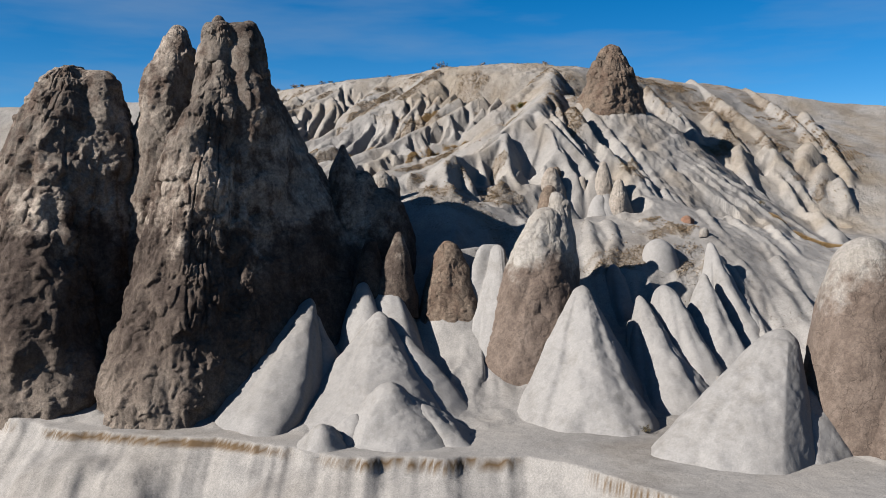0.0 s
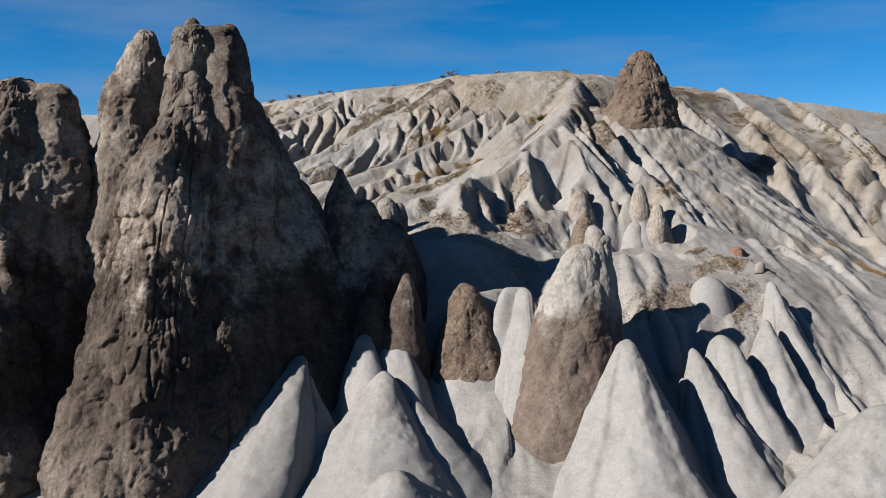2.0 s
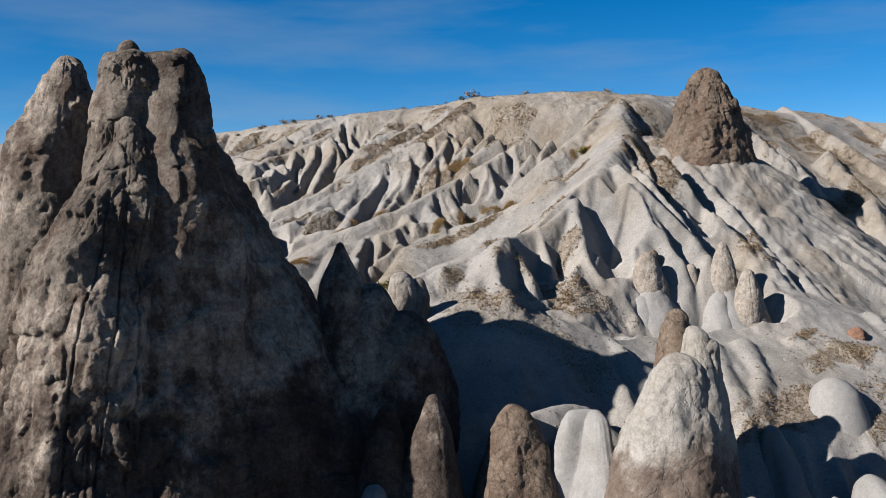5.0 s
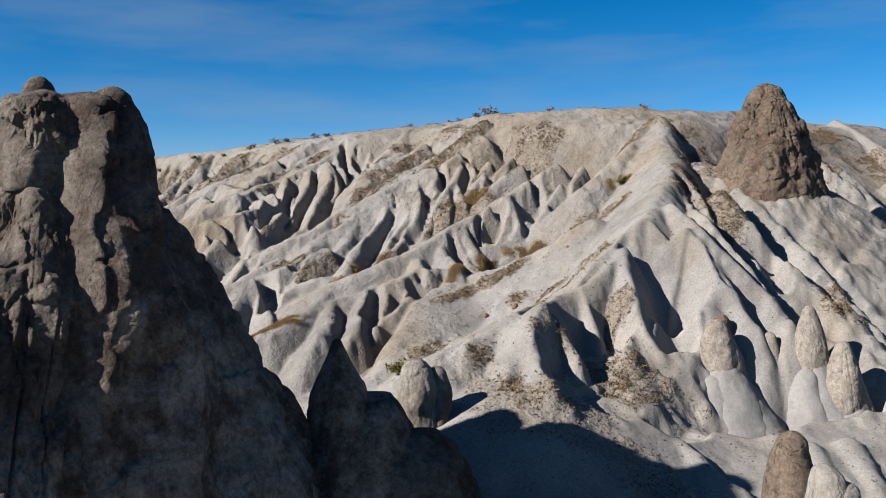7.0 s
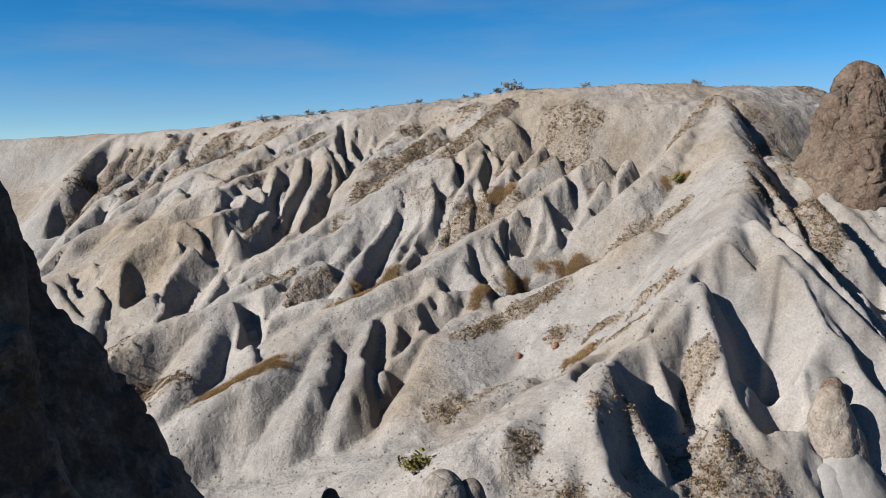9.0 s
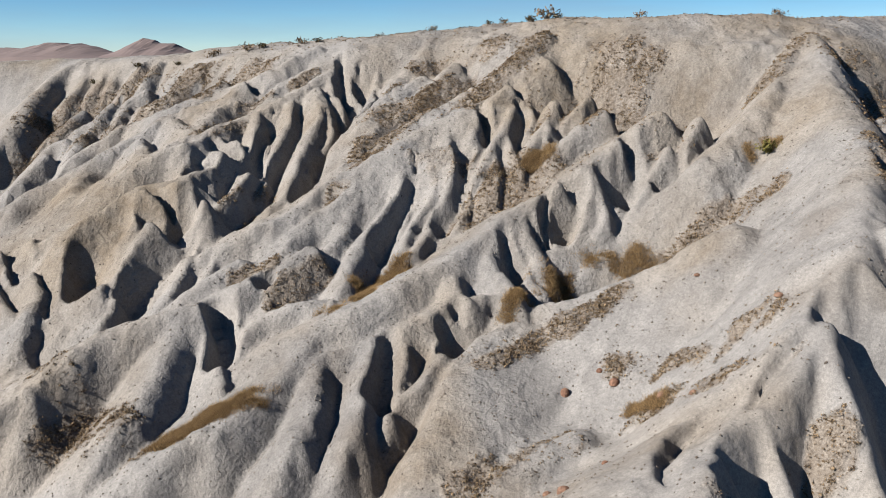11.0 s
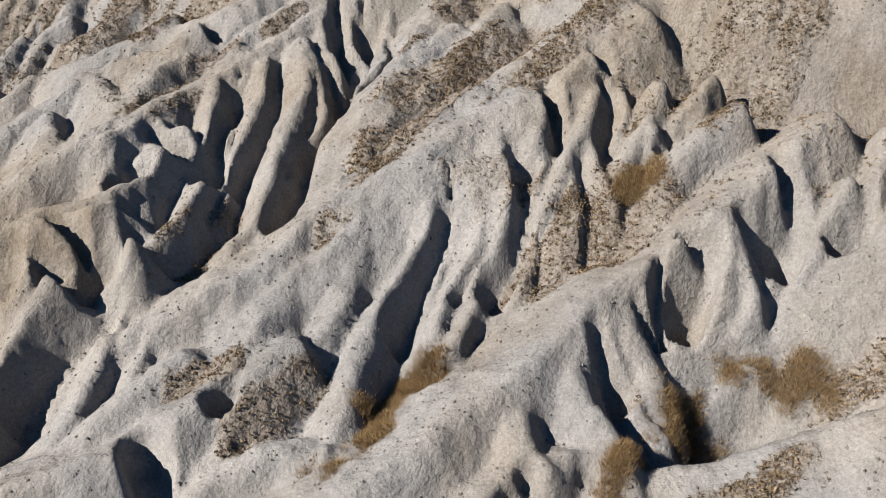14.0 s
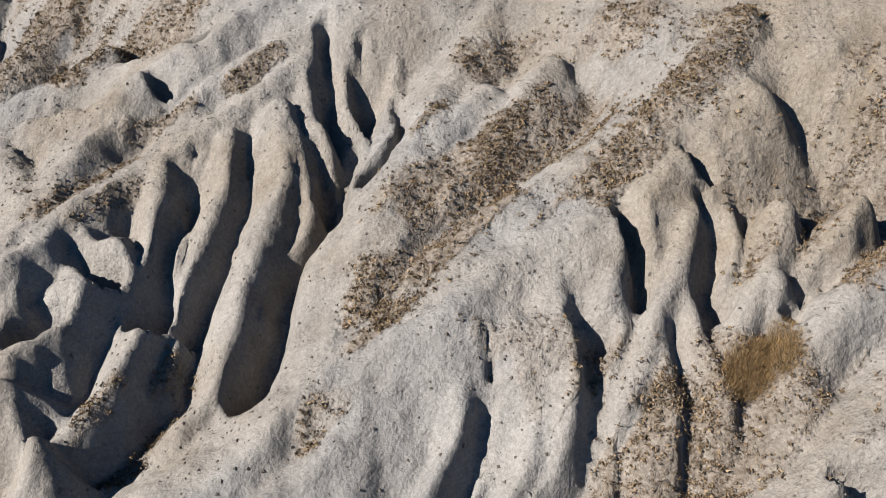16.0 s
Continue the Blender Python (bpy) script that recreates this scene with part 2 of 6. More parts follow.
GUIDE[158] = [29.0, 29.9, 31.7, 35.1, 37.8, 39.0, 42.6, 43.2, 43.2, 41.1, 37.3, 35.2, 33.0, 30.9, 29.6]
GUIDE[164] = [31.8, 32.6, 33.9, 37.1, 40.7, 41.9, 42.9, 43.2, 43.2, 43.1, 39.8, 37.6, 35.4, 33.5, 32.2]
GUIDE[170] = [34.5, 35.3, 36.6, 40.2, 41.7, 42.3, 42.9, 43.2, 43.2, 43.2, 42.2, 39.8, 37.5, 35.9, 34.8]
GUIDE[176] = [37.2, 37.9, 40.1, 41.0, 41.7, 42.3, 42.9, 43.2, 43.2, 43.2, 43.2, 41.8, 39.5, 38.2, 37.3]
GUIDE[182] = [39.6, 40.0, 40.3, 41.0, 41.7, 42.3, 42.9, 43.2, 43.2, 43.2, 43.2, 43.2, 41.7, 40.5, 39.7]

# ---- terrain ----
def lattice(ix, iy, iz):
    h = (ix * 374761393 + iy * 668265263 + iz * 1274126177) & 0x7FFFFFFF
    h = ((h ^ (h >> 13)) * 1103515245) & 0x7FFFFFFF
    return ((h ^ (h >> 16)) & 0xFFFF) / 32767.5 - 1.0


def value_noise(x, y, z):
    x, y, z = np.broadcast_arrays(np.asarray(x, float), np.asarray(y, float), np.asarray(z, float))
    fx, fy, fz = np.floor(x), np.floor(y), np.floor(z)
    ix, iy, iz = (a.astype(np.int64) for a in (fx, fy, fz))
    u, v, w = (a * a * a * (a * (a * 6 - 15) + 10) for a in (x - fx, y - fy, z - fz))
    out = 0.0
    for a in (0, 1):
        for b in (0, 1):
            for c in (0, 1):
                out = out + lattice(ix + a, iy + b, iz + c) * (u if a else 1 - u) * (v if b else 1 - v) * (w if c else 1 - w)
    return out


def fbm(x, y, z=0.0, octaves=4, gain=0.5):
    total, amp, f = 0.0, 1.0, 1.0
    for k in range(octaves):
        total = total + amp * value_noise(x * f + 17.3 * k, y * f - 9.1 * k, z * f + 3.7 * k)
        amp, f = amp * gain, f * 2.03
    return total


def smooth_step(a, b, v):
    t = np.clip((v - a) / (b - a), 0, 1)
    return t * t * (3 - 2 * t)


def axis_steps(stops):
    """Coordinates from (place, step) stops; the step glides between stops."""
    out = [stops[0][0]]
    for (a, sa), (b, sb) in zip(stops, stops[1:]):
        while out[-1] < b - 1e-6:
            t = (out[-1] - a) / (b - a)
            out.append(min(b, out[-1] + sa * (sb / sa) ** max(0.0, min(1.0, t))))
    return np.array(out)


def mean_height(x, y):
    """Smooth surface through GUIDE."""
    gy = np.array(sorted(GUIDE), float)
    table = np.array([GUIDE[int(k)] for k in gy])
    def weights(t):
        return (-0.5 * t + t * t - 0.5 * t ** 3, 1 - 2.5 * t * t + 1.5 * t ** 3, 0.5 * t + 2 * t * t - 1.5 * t ** 3, -0.5 * t * t + 0.5 * t ** 3)
    u = np.clip((x + 60) / 10, 0, 13.999)
    v = np.clip((y - gy[0]) / 6, 0, len(gy) - 1.001)
    i, j = u.astype(int), v.astype(int)
    wx, wy = weights(u - i), weights(v - j)
    out = 0.0
    for b in range(4):
        for a in range(4):
            out = out + table[np.clip(j + b - 1, 0, len(gy) - 1), np.clip(i + a - 1, 0, 14)] * wx[a] * wy[b]
    return out


def flowing(pts):
    """A smooth line through pts, three steps to a stretch."""
    p = np.array(pts, float)
    if len(p) < 3:
        return p
    q = np.vstack([2 * p[0] - p[1], p, 2 * p[-1] - p[-2]])
    out = []
    for a, b, c, d in zip(q, q[1:], q[2:], q[3:]):
        for t in (0.0, 1 / 3, 2 / 3):
            out.append(0.5 * (2 * b + (c - a) * t + (2 * a - 5 * b + 4 * c - d) * t * t + (3 * b - a - 3 * c + d) * t ** 3))
    return np.vstack(out + [p[-1]])


class Land:
    def __init__(self, xs, ys):
        self.xs, self.ys = xs, ys
        X, Y = np.meshgrid(xs, ys)
        self.X, self.Y = X, Y
        cx, cy = np.clip(X, -60, 80), np.clip(Y, 56, 182)
        z = mean_height(cx, cy)
        z = np.minimum(z, np.interp(cx, [-60, -38, -27, -18, -5, 0, 6], [39.6, 40.4, 41.2, 41.8, 42.5, 42.8, 43.0]) + 0.2 * fbm(X * 0.12, Y * 0.12, 7.0, 3))
        self.mean = z
        z = z + 0.25 * fbm(X * 0.25, Y * 0.25, 3.0, 4)
        z = z + 1.5 * (0.35 - np.abs(fbm(X * 0.3, Y * 0.09, 33.0, 3))) * smooth_step(77, 83, Y) * smooth_step(101, 94, Y)
        z = z + 2.2 * (0.35 - np.abs(fbm(X * 0.16, Y * 0.06, 37.0, 4))) * smooth_step(-40, -46, X) * smooth_step(98, 106, Y) * smooth_step(170, 160, Y)
        far = np.hypot(X - cx, Y - cy)
        fall = smooth_step(0, 160, far)
        self.Z = z * (1 - fall) + fall * (24 + 5 * fbm(X * 0.004, Y * 0.004, 1.0, 3))
        # the ledge: a brown layer under it, a white wall leaning out below
        edge = np.interp(X, LEDGE_X, LEDGE_Y) + 0.5 * fbm(X * 0.5, 0 * X, 4.0, 3)
        d = edge - Y
        wall = 0.9 - 0.62 * np.maximum(d, 0) + 1.6 * fbm(X * 0.16, Y * 0.1, 12.0, 3) * smooth_step(0.5, 5, d)
        shelf = np.maximum(self.Z, 1.7)
        s = smooth_step(-0.25, 0.3, d)
        self.Z = shelf * (1 - s) + (np.maximum(wall, -9) + 0.6 * fbm(X * 0.05, Y * 0.05, 19.0, 4)) * s
        self.edge = d
        self.cover = {k: np.zeros(X.shape) for k in ('grass', 'scrub', 'rubble')}

    def patch(self, x0, x1, y0, y1):
        a, b = np.searchsorted(self.xs, (x0, x1))
        c, d = np.searchsorted(self.ys, (y0, y1))
        return np.s_[c:d, a:b]

    def ridge(self, pts, left=0.6, right=0.6, top=0.6, soft=0.35, reach=22.0, wave=0.0, power=1.0, near=False):
        """A crest through pts with flanks falling on its left and right (seen along the line), rounded over top metres; near: each place falls from the nearest stretches alone."""
        p = flowing(pts)
        s = self.patch(p[:, 0].min() - reach, p[:, 0].max() + reach, p[:, 1].min() - reach, p[:, 1].max() + reach)
        X, Y = self.X[s], self.Y[s]
        if X.size == 0:
            return
        best, total = np.full(X.shape, -1e9), np.zeros(X.shape)
        blend = np.zeros(X.shape)
        if wave:
            X = X + wave * fbm(X * 0.35, Y * 0.35, p[0, 0], 3)
            Y = Y + wave * fbm(X * 0.35, Y * 0.35, p[0, 1] + 40, 3)
        for (ax, ay, az), (bx, by, bz) in zip(p, p[1:]):
            dx, dy = bx - ax, by - ay
            ll = math.hypot(dx, dy)
            t = np.clip(((X - ax) * dx + (Y - ay) * dy) / (ll * ll), 0, 1)
            ox, oy = X - ax - t * dx, Y - ay - t * dy
            side = (dx * oy - dy * ox) / ll
            d = np.hypot(ox, oy)
            w = smooth_step(-0.35, 0.35, side / (d + 1e-6))
            k = right + (left - right) * w if near else np.where(side > 0, left, right)
            fall = np.sqrt(d * d + top * top) - top
            if power != 1.0:
                fall = fall ** power
            level = az + t * (bz - az) - k * fall
            best = np.maximum(best, level)
            weight = (d + 0.08) ** -7.0
            blend, total = blend + weight * level, total + weight
        if near:
            best = blend / total
        z = self.Z[s]
        h = np.clip(0.5 + 0.5 * (best - z) / soft, 0, 1)
        self.Z[s] = z * (1 - h) + best * h + soft * h * (1 - h)

    def cut(self, pts, slope, wide, wave=0.0, soft=0.25, reach=5.0):
        """A gully along pts, wide at its floor, with walls of the given slope."""
        p = flowing(pts)
        s = self.patch(p[:, 0].min() - reach, p[:, 0].max() + reach, p[:, 1].min() - reach, p[:, 1].max() + reach)
        X, Y = self.X[s], self.Y[s]
        if X.size == 0:
            return
        if wave:
            X = X + wave * fbm(X * 0.5, Y * 0.5, p[0, 0], 3)
            Y = Y + wave * fbm(X * 0.5, Y * 0.5, p[0, 1] + 40, 3)
        best = np.full(X.shape, 1e9)
        for (ax, ay, az), (bx, by, bz) in zip(p, p[1:]):
            dx, dy = bx - ax, by - ay
            t = np.clip(((X - ax) * dx + (Y - ay) * dy) / (dx * dx + dy * dy), 0, 1)
            d = np.hypot(X - ax - t * dx, Y - ay - t * dy)
            best = np.minimum(best, az + t * (bz - az) + slope * np.maximum(d - wide, 0))
        z = self.Z[s]
        h = np.clip(0.5 + 0.5 * (z - best) / soft, 0, 1)
        self.Z[s] = z * (1 - h) + best * h - soft * h * (1 - h)

    def lower(self):
        """Gullied ground lies deeper than the mean; slopes that carry plants stay near it."""
        keep = np.clip(self.cover["scrub"] + 0.6 * self.cover["grass"], 0, 1)
        for _ in range(30):
            keep = (keep + np.roll(keep, 1, 0) + np.roll(keep, -1, 0) + np.roll(keep, 1, 1) + np.roll(keep, -1, 1)) / 5
        deep = (1.2 * smooth_step(100, 110, self.Y) * smooth_step(8, 2, self.X) + (1.8 + 1.4 * smooth_step(-12, -5, self.X)) * smooth_step(112, 126, self.Y)) * smooth_step(41.0, 38.0, self.mean + 0.035 * np.maximum(-5 - self.X, 0)) * (1 - 0.5 * smooth_step(20, 34, self.X))
        self.Z -= deep * (1 - 0.25 * keep)

    def stroke(self, kind, pts, wide):
        """Cover of one kind along pts."""
        p = np.array(pts, float)
        s = self.patch(p[:, 0].min() - 2 * wide, p[:, 0].max() + 2 * wide, p[:, 1].min() - 2 * wide, p[:, 1].max() + 2 * wide)
        X, Y = self.X[s], self.Y[s]
        if X.size == 0:
            return
        best = np.full(X.shape, 1e9)
        for (ax, ay), (bx, by) in zip(p, p[1:]):
            dx, dy = bx - ax, by - ay
            t = np.clip(((X - ax) * dx + (Y - ay) * dy) / (dx * dx + dy * dy + 1e-6), 0, 1)
            best = np.minimum(best, np.hypot(X - ax - t * dx, Y - ay - t * dy))
        best = best + 0.5 * wide * fbm(X * 0.8, Y * 0.8, wide, 3)
        self.cover[kind][s] = np.maximum(self.cover[kind][s], smooth_step(1.35 * wide, 0.6 * wide, best))

    def at(self, x, y):
        i = np.clip(np.searchsorted(self.xs, x) - 1, 0, len(self.xs) - 2)
        j = np.clip(np.searchsorted(self.ys, y) - 1, 0, len(self.ys) - 2)
        u = (x - self.xs[i]) / (self.xs[i + 1] - self.xs[i])
        v = (y - self.ys[j]) / (self.ys[j + 1] - self.ys[j])
        Z = self.Z
        return (Z[j, i] * (1 - u) + Z[j, i + 1] * u) * (1 - v) + (Z[j + 1, i] * (1 - u) + Z[j + 1, i + 1] * u) * v


LEDGE_X = [-70, -37, -30, -22, -17, -12, -6, 0, 6, 8.5, 12.5, 16, 22, 90]
LEDGE_Y = [80, 77.5, 74, 72.5, 71.5, 69, 65.5, 66, 66.5, 64.5, 59.5, 54, 50, 50]
XS = axis_steps([(-4800, 900), (-900, 120), (-120, 4), (-62, 0.6), (-44, 0.22), (-34, 0.16), (36, 0.18), (60, 0.45), (100, 3), (400, 60), (4800, 900)])
YS = axis_steps([(-1200, 300), (-60, 12), (50, 1.5), (60, 0.24), (112, 0.22), (122, 0.16), (166, 0.16), (176, 0.5), (230, 4), (600, 60), (4900, 900)])
land = Land(XS, YS)


# ridges and ribs: crest line x, y, z; fall to the left and right; rounding of the crest
land.stroke('scrub', [(1.8, 110.3), (4.5, 111.3), (6.4, 109.4), (8.9, 109.1)], 1.3)
land.stroke('scrub', [(6.9, 117.0), (6.4, 111.8), (7.6, 110.5)], 1.1)
land.stroke('scrub', [(-2.7, 109.7), (-1.9, 107.3), (-1.0, 105.4)], 0.9)
land.stroke('scrub', [(-0.8, 104.6), (1.2, 104.0)], 0.8)
land.stroke('scrub', [(-29.2, 130.0), (-27.0, 127.8), (-24.9, 126.1)], 1.4)
land.stroke('scrub', [(15.8, 134.2), (16.5, 130.4), (18.1, 128.5), (18.6, 125.8)], 1.8)
land.stroke('scrub', [(-46.4, 166.8), (-46.0, 172.3), (-40.0, 169.0), (-36.9, 170.9), (-31.4, 166.3), (-27.9, 166.2)], 2)
land.stroke('scrub', [(-45.3, 163.0), (-42.8, 165.6), (-38.1, 165.1), (-35.8, 165.6)], 1.5)
land.stroke('scrub', [(-35.4, 171.3), (-29.2, 165.7), (-24.9, 164.1)], 1.2)
land.stroke('scrub', [(19.6, 147.4), (20.8, 144.0), (20.2, 139.7)], 2.5)
land.stroke('scrub', [(23.1, 104.4), (27.0, 106.2)], 0.8)
land.stroke('scrub', [(15.8, 97.7), (19.8, 99.6), (21.4, 101.4)], 1.3)
land.stroke('scrub', [(27.2, 101.0), (26.1, 97.1)], 1.6)
land.stroke('scrub', [(35.2, 156.7), (37.7, 152.5)], 2.5)
land.stroke('scrub', [(42.0, 144.3), (46.0, 150.9)], 2.5)
land.stroke('scrub', [(24.1, 122.8), (24.5, 120.2)], 1.6)
land.stroke('grass', [(43.4, 121.0), (47.9, 118.5), (51.5, 117.5)], 0.8)
land.stroke('scrub', [(34.0, 163.8), (42.0, 165.4), (44.5, 164.2)], 4)
land.stroke('scrub', [(50.5, 178.1), (57.1, 176.1), (61.7, 169.2)], 4)
land.stroke('scrub', [(47.0, 157.1), (52.5, 152.0), (52.5, 149.6)], 3)
land.stroke('scrub', [(58.9, 161.9), (62.1, 156.1), (66.1, 152.8)], 4)
land.stroke('scrub', [(55.4, 141.8), (57.9, 139.9)], 3)
land.stroke('scrub', [(24.7, 107.3), (27.3, 105.7)], 2)
land.stroke('scrub', [(26.8, 101.7), (28.1, 100.1)], 2)
land.stroke('scrub', [(-27.2, 152.9), (-26.0, 154.5), (-24.8, 155.8)], 0.6)
land.stroke('scrub', [(-35.0, 165.5), (-32.4, 165.6), (-28.9, 162.3)], 0.8)
land.stroke('scrub', [(-34.0, 170.2), (-30.7, 168.4)], 0.8)
land.stroke('scrub', [(13.2, 146.5), (18.2, 150.6)], 1)
land.stroke('rubble', [(-3.5, 108.7), (-1.9, 105.3), (-0.6, 104.2)], 0.9)
land.stroke('rubble', [(2.2, 111.7), (4.8, 111.4), (6.9, 110.7)], 1.3)
land.stroke('scrub', [(5.4, 112.8), (7.0, 111.2), (9.1, 110.8), (11.2, 110.3)], 0.6)
land.stroke('rubble', [(-2.1, 103.2), (0.8, 104.1), (3.4, 104.7)], 1.6)
land.stroke('rubble', [(0.1, 103.0), (3.2, 102.4), (6.5, 100.4)], 1.5)
land.stroke('scrub', [(-12.4, 156), (-12.9, 153.5)], 0.7)
land.stroke('scrub', [(-5.7, 154.9), (-8.2, 155), (-10.4, 153.1), (-12.5, 152)], 1.3)
land.stroke('scrub', [(-9.6, 153.1), (-7.3, 154.6), (-4.5, 153.5), (-1.9, 154)], 1.1)
land.stroke('scrub', [(-14.7, 148.2), (-13.1, 147.6)], 0.5)
land.stroke('scrub', [(-14.9, 146.7), (-13.5, 147.4), (-11.6, 148.5)], 0.4)
land.stroke('scrub', [(-2.3, 151.4), (-1.5, 150.4), (-1.7, 148.2)], 0.8)
land.stroke('scrub', [(0.9, 151.3), (0.6, 147.5)], 0.8)
land.stroke('scrub', [(-2.8, 145.4), (-2.1, 144.5), (-1.6, 144.1)], 0.7)
land.stroke('scrub', [(-6.6, 144.6), (-5.6, 143.6), (-3.9, 143.8), (-3.1, 143)], 1.4)
land.stroke('scrub', [(-6.4, 143), (-4.8, 142.7)], 1.2)
land.stroke('scrub', [(-22.6, 145.5), (-22, 146.7), (-20.9, 148)], 0.8)
land.stroke('scrub', [(-31.5, 167.3), (-28.7, 163.1)], 0.9)
land.stroke('scrub', [(-35.5, 169.1), (-33.4, 168.8)], 0.9)
land.stroke('scrub', [(-26.4, 165.3), (-24.3, 165.2)], 0.9)
land.stroke('scrub', [(-29.6, 154.7), (-28.1, 154.5)], 0.6)
land.stroke('scrub', [(-25.7, 152.2), (-24, 154.2)], 0.35)
land.stroke('scrub', [(-25.1, 157.5), (-22.7, 158.1)], 0.45)
land.stroke('scrub', [(-16.1, 144.1), (-15.8, 144.8), (-15.1, 144.8)], 0.5)
land.stroke('scrub', [(-21.2, 158.7), (-19.4, 160.1)], 0.5)
land.stroke('scrub', [(-45.1, 170.9), (-42.1, 172.2), (-36.4, 170.3)], 1.2)
land.stroke('scrub', [(-10.5, 158.5), (-6.4, 158.5), (-1.2, 155.1)], 1.2)
land.stroke('scrub', [(6.7, 136.4), (8.8, 137), (10.7, 136.4)], 0.8)
land.stroke('grass', [(10.9, 140.4), (12.1, 140.6)], 0.5)
land.stroke('scrub', [(0.6, 147.6), (4.4, 150.4), (7, 144.6)], 1.2)
land.stroke('scrub', [(-7.1, 120.9), (-4.3, 122.2), (-1.8, 123.8)], 0.9)
land.stroke('scrub', [(0.4, 127.5), (3.2, 126.5), (4.6, 124.2)], 0.7)
land.stroke('grass', [(-14.9, 133.6), (-13.4, 135.4), (-12.3, 138.3), (-11, 138.2)], 0.7)
land.stroke('grass', [(-2.1, 135.9), (-0.5, 136.5), (1.3, 136.7), (3, 136.7)], 0.9)
land.stroke('grass', [(-3, 134.7), (-4.7, 132.5)], 0.5)
land.stroke('grass', [(-2.6, 144.8), (-1.6, 145.1)], 0.6)
land.stroke('scrub', [(-7.1, 142), (-5.4, 143), (-3.2, 143.5), (-1.1, 143.8)], 1.0)
land.stroke('scrub', [(-23.1, 145), (-21.9, 146.8), (-21, 147.9)], 0.9)
land.stroke('scrub', [(-13.3, 152), (-10.7, 153.3), (-8.1, 154.9), (-4.7, 153.3), (-2.5, 153.3)], 1.6)
land.stroke('scrub', [(-14.7, 148.8), (-11.5, 149.9), (-7.6, 150.9), (-4.8, 152)], 1.0)
land.stroke('scrub', [(-0.8, 142.7), (1.6, 143.2), (4.2, 144.8), (6.5, 144.2)], 1.6)
land.stroke('scrub', [(0.1, 151.5), (2.9, 152.3), (5.8, 151.2)], 1.6)
land.stroke('rubble', [(-10.1, 146.1), (-8.3, 145.8), (-9.1, 145.1)], 0.8)
land.stroke('scrub', [(-18.4, 135.3), (-17.5, 136.2), (-15.7, 137.7)], 0.6)
land.stroke('scrub', [(-21, 137.8), (-19.2, 138.4)], 0.7)
land.stroke('scrub', [(-6, 129.1), (-3.2, 130.9), (-1.6, 131.2), (1.6, 131.8)], 1.0)
land.stroke('scrub', [(1.3, 124.1), (2.9, 122.4), (4.8, 121.1), (6.6, 120.5)], 0.9)
land.stroke('scrub', [(5.8, 124.5), (7.9, 123.4)], 0.7)
land.stroke('grass', [(-21.6, 125.7), (-20, 126.3), (-17.9, 127)], 0.9)
land.stroke('scrub', [(-28.7, 128.1), (-26.6, 128.1), (-23.9, 126.1)], 1.2)
land.stroke('grass', [(1.1, 125), (2.4, 123.6)], 0.5)
land.stroke('scrub', [(-45, 170.7), (-42.8, 172), (-38.1, 168)], 1.2)
land.stroke('scrub', [(-41.3, 162), (-36.5, 162.6), (-32.2, 165.8)], 0.6)
land.stroke('scrub', [(3.2, 136), (5.5, 136.2), (9, 136)], 0.7)
land.stroke('scrub', [(-3.1, 145.3), (-1, 143.3), (-2.4, 142.9)], 0.8)
land.lower()
land.ridge([(17.3, 149.7, 41.6), (16.0, 140.2, 37.5), (15.0, 133.5, 35.3), (12.9, 128.7, 33.5), (10.3, 123.4, 31.0), (7.9, 120.6, 29.0), (4.6, 117.5, 26.9), (1.5, 115.3, 25.6), (-1.2, 112.7, 24.4), (-3.7, 110.0, 23.5)], 1.49, 0.94, 1, 0.2, wave=0.3)
land.ridge([(4.6, 117.7, 26.9), (1.2, 115.6, 25.5), (-1.7, 113.6, 24.5), (-4.7, 110.7, 23.3), (-6.9, 108.9, 22.3), (-8.7, 107.9, 21.3)], 1.08, 0.81, 1.2, 0.2, wave=0.25)
land.ridge([(-25.9, 145.2, 32.0), (-30.2, 144.7, 30.9), (-34.2, 143.6, 28.9), (-39.6, 143.9, 27.0), (-42.5, 142.8, 25.5)], 2.97, 1.22, 0.6, 0.2, wave=0.25)
land.ridge([(-9.6, 162.5, 41.7), (-11.2, 158.5, 39.3), (-13.1, 154.4, 37.1), (-13.9, 151.2, 35.5)], 1.08, 0.94, 0.8, 0.2, wave=0.25)
land.ridge([(-0.8, 156.3, 42.0), (-3.6, 153.8, 39.6), (-6.7, 152.1, 37.5), (-9.8, 150.6, 36.0), (-11.8, 149.5, 35.0)], 1.08, 0.94, 0.8, 0.2, wave=0.25)
land.ridge([(17.0, 150.6, 41.6), (14.3, 145.9, 39.0), (11.7, 142.8, 36.6), (8.0, 140.3, 34.0)], 1.3, 1.0, 0.9, 0.25, wave=0.25, near=True)
land.ridge([(-30.1, 144.5, 30.9), (-28.7, 142.7, 29.4), (-27.4, 139.7, 26.9)], 2.7, 1.62, 0.5, 0.2, wave=0.25)
land.ridge([(-27.2, 141.6, 29.4), (-28.6, 139.1, 27.0), (-29.0, 136.1, 24.6)], 2.43, 1.62, 0.5, 0.2, wave=0.25)
land.ridge([(-36.9, 143.0, 27.6), (-34.4, 140.0, 26.1), (-31.5, 136.2, 24.0)], 2.43, 1.62, 0.5, 0.2, wave=0.25)
land.ridge([(-40.0, 143.5, 26.8), (-35.5, 138.1, 24.6), (-32.3, 133.0, 22.1)], 2.43, 1.62, 0.5, 0.2, wave=0.25)
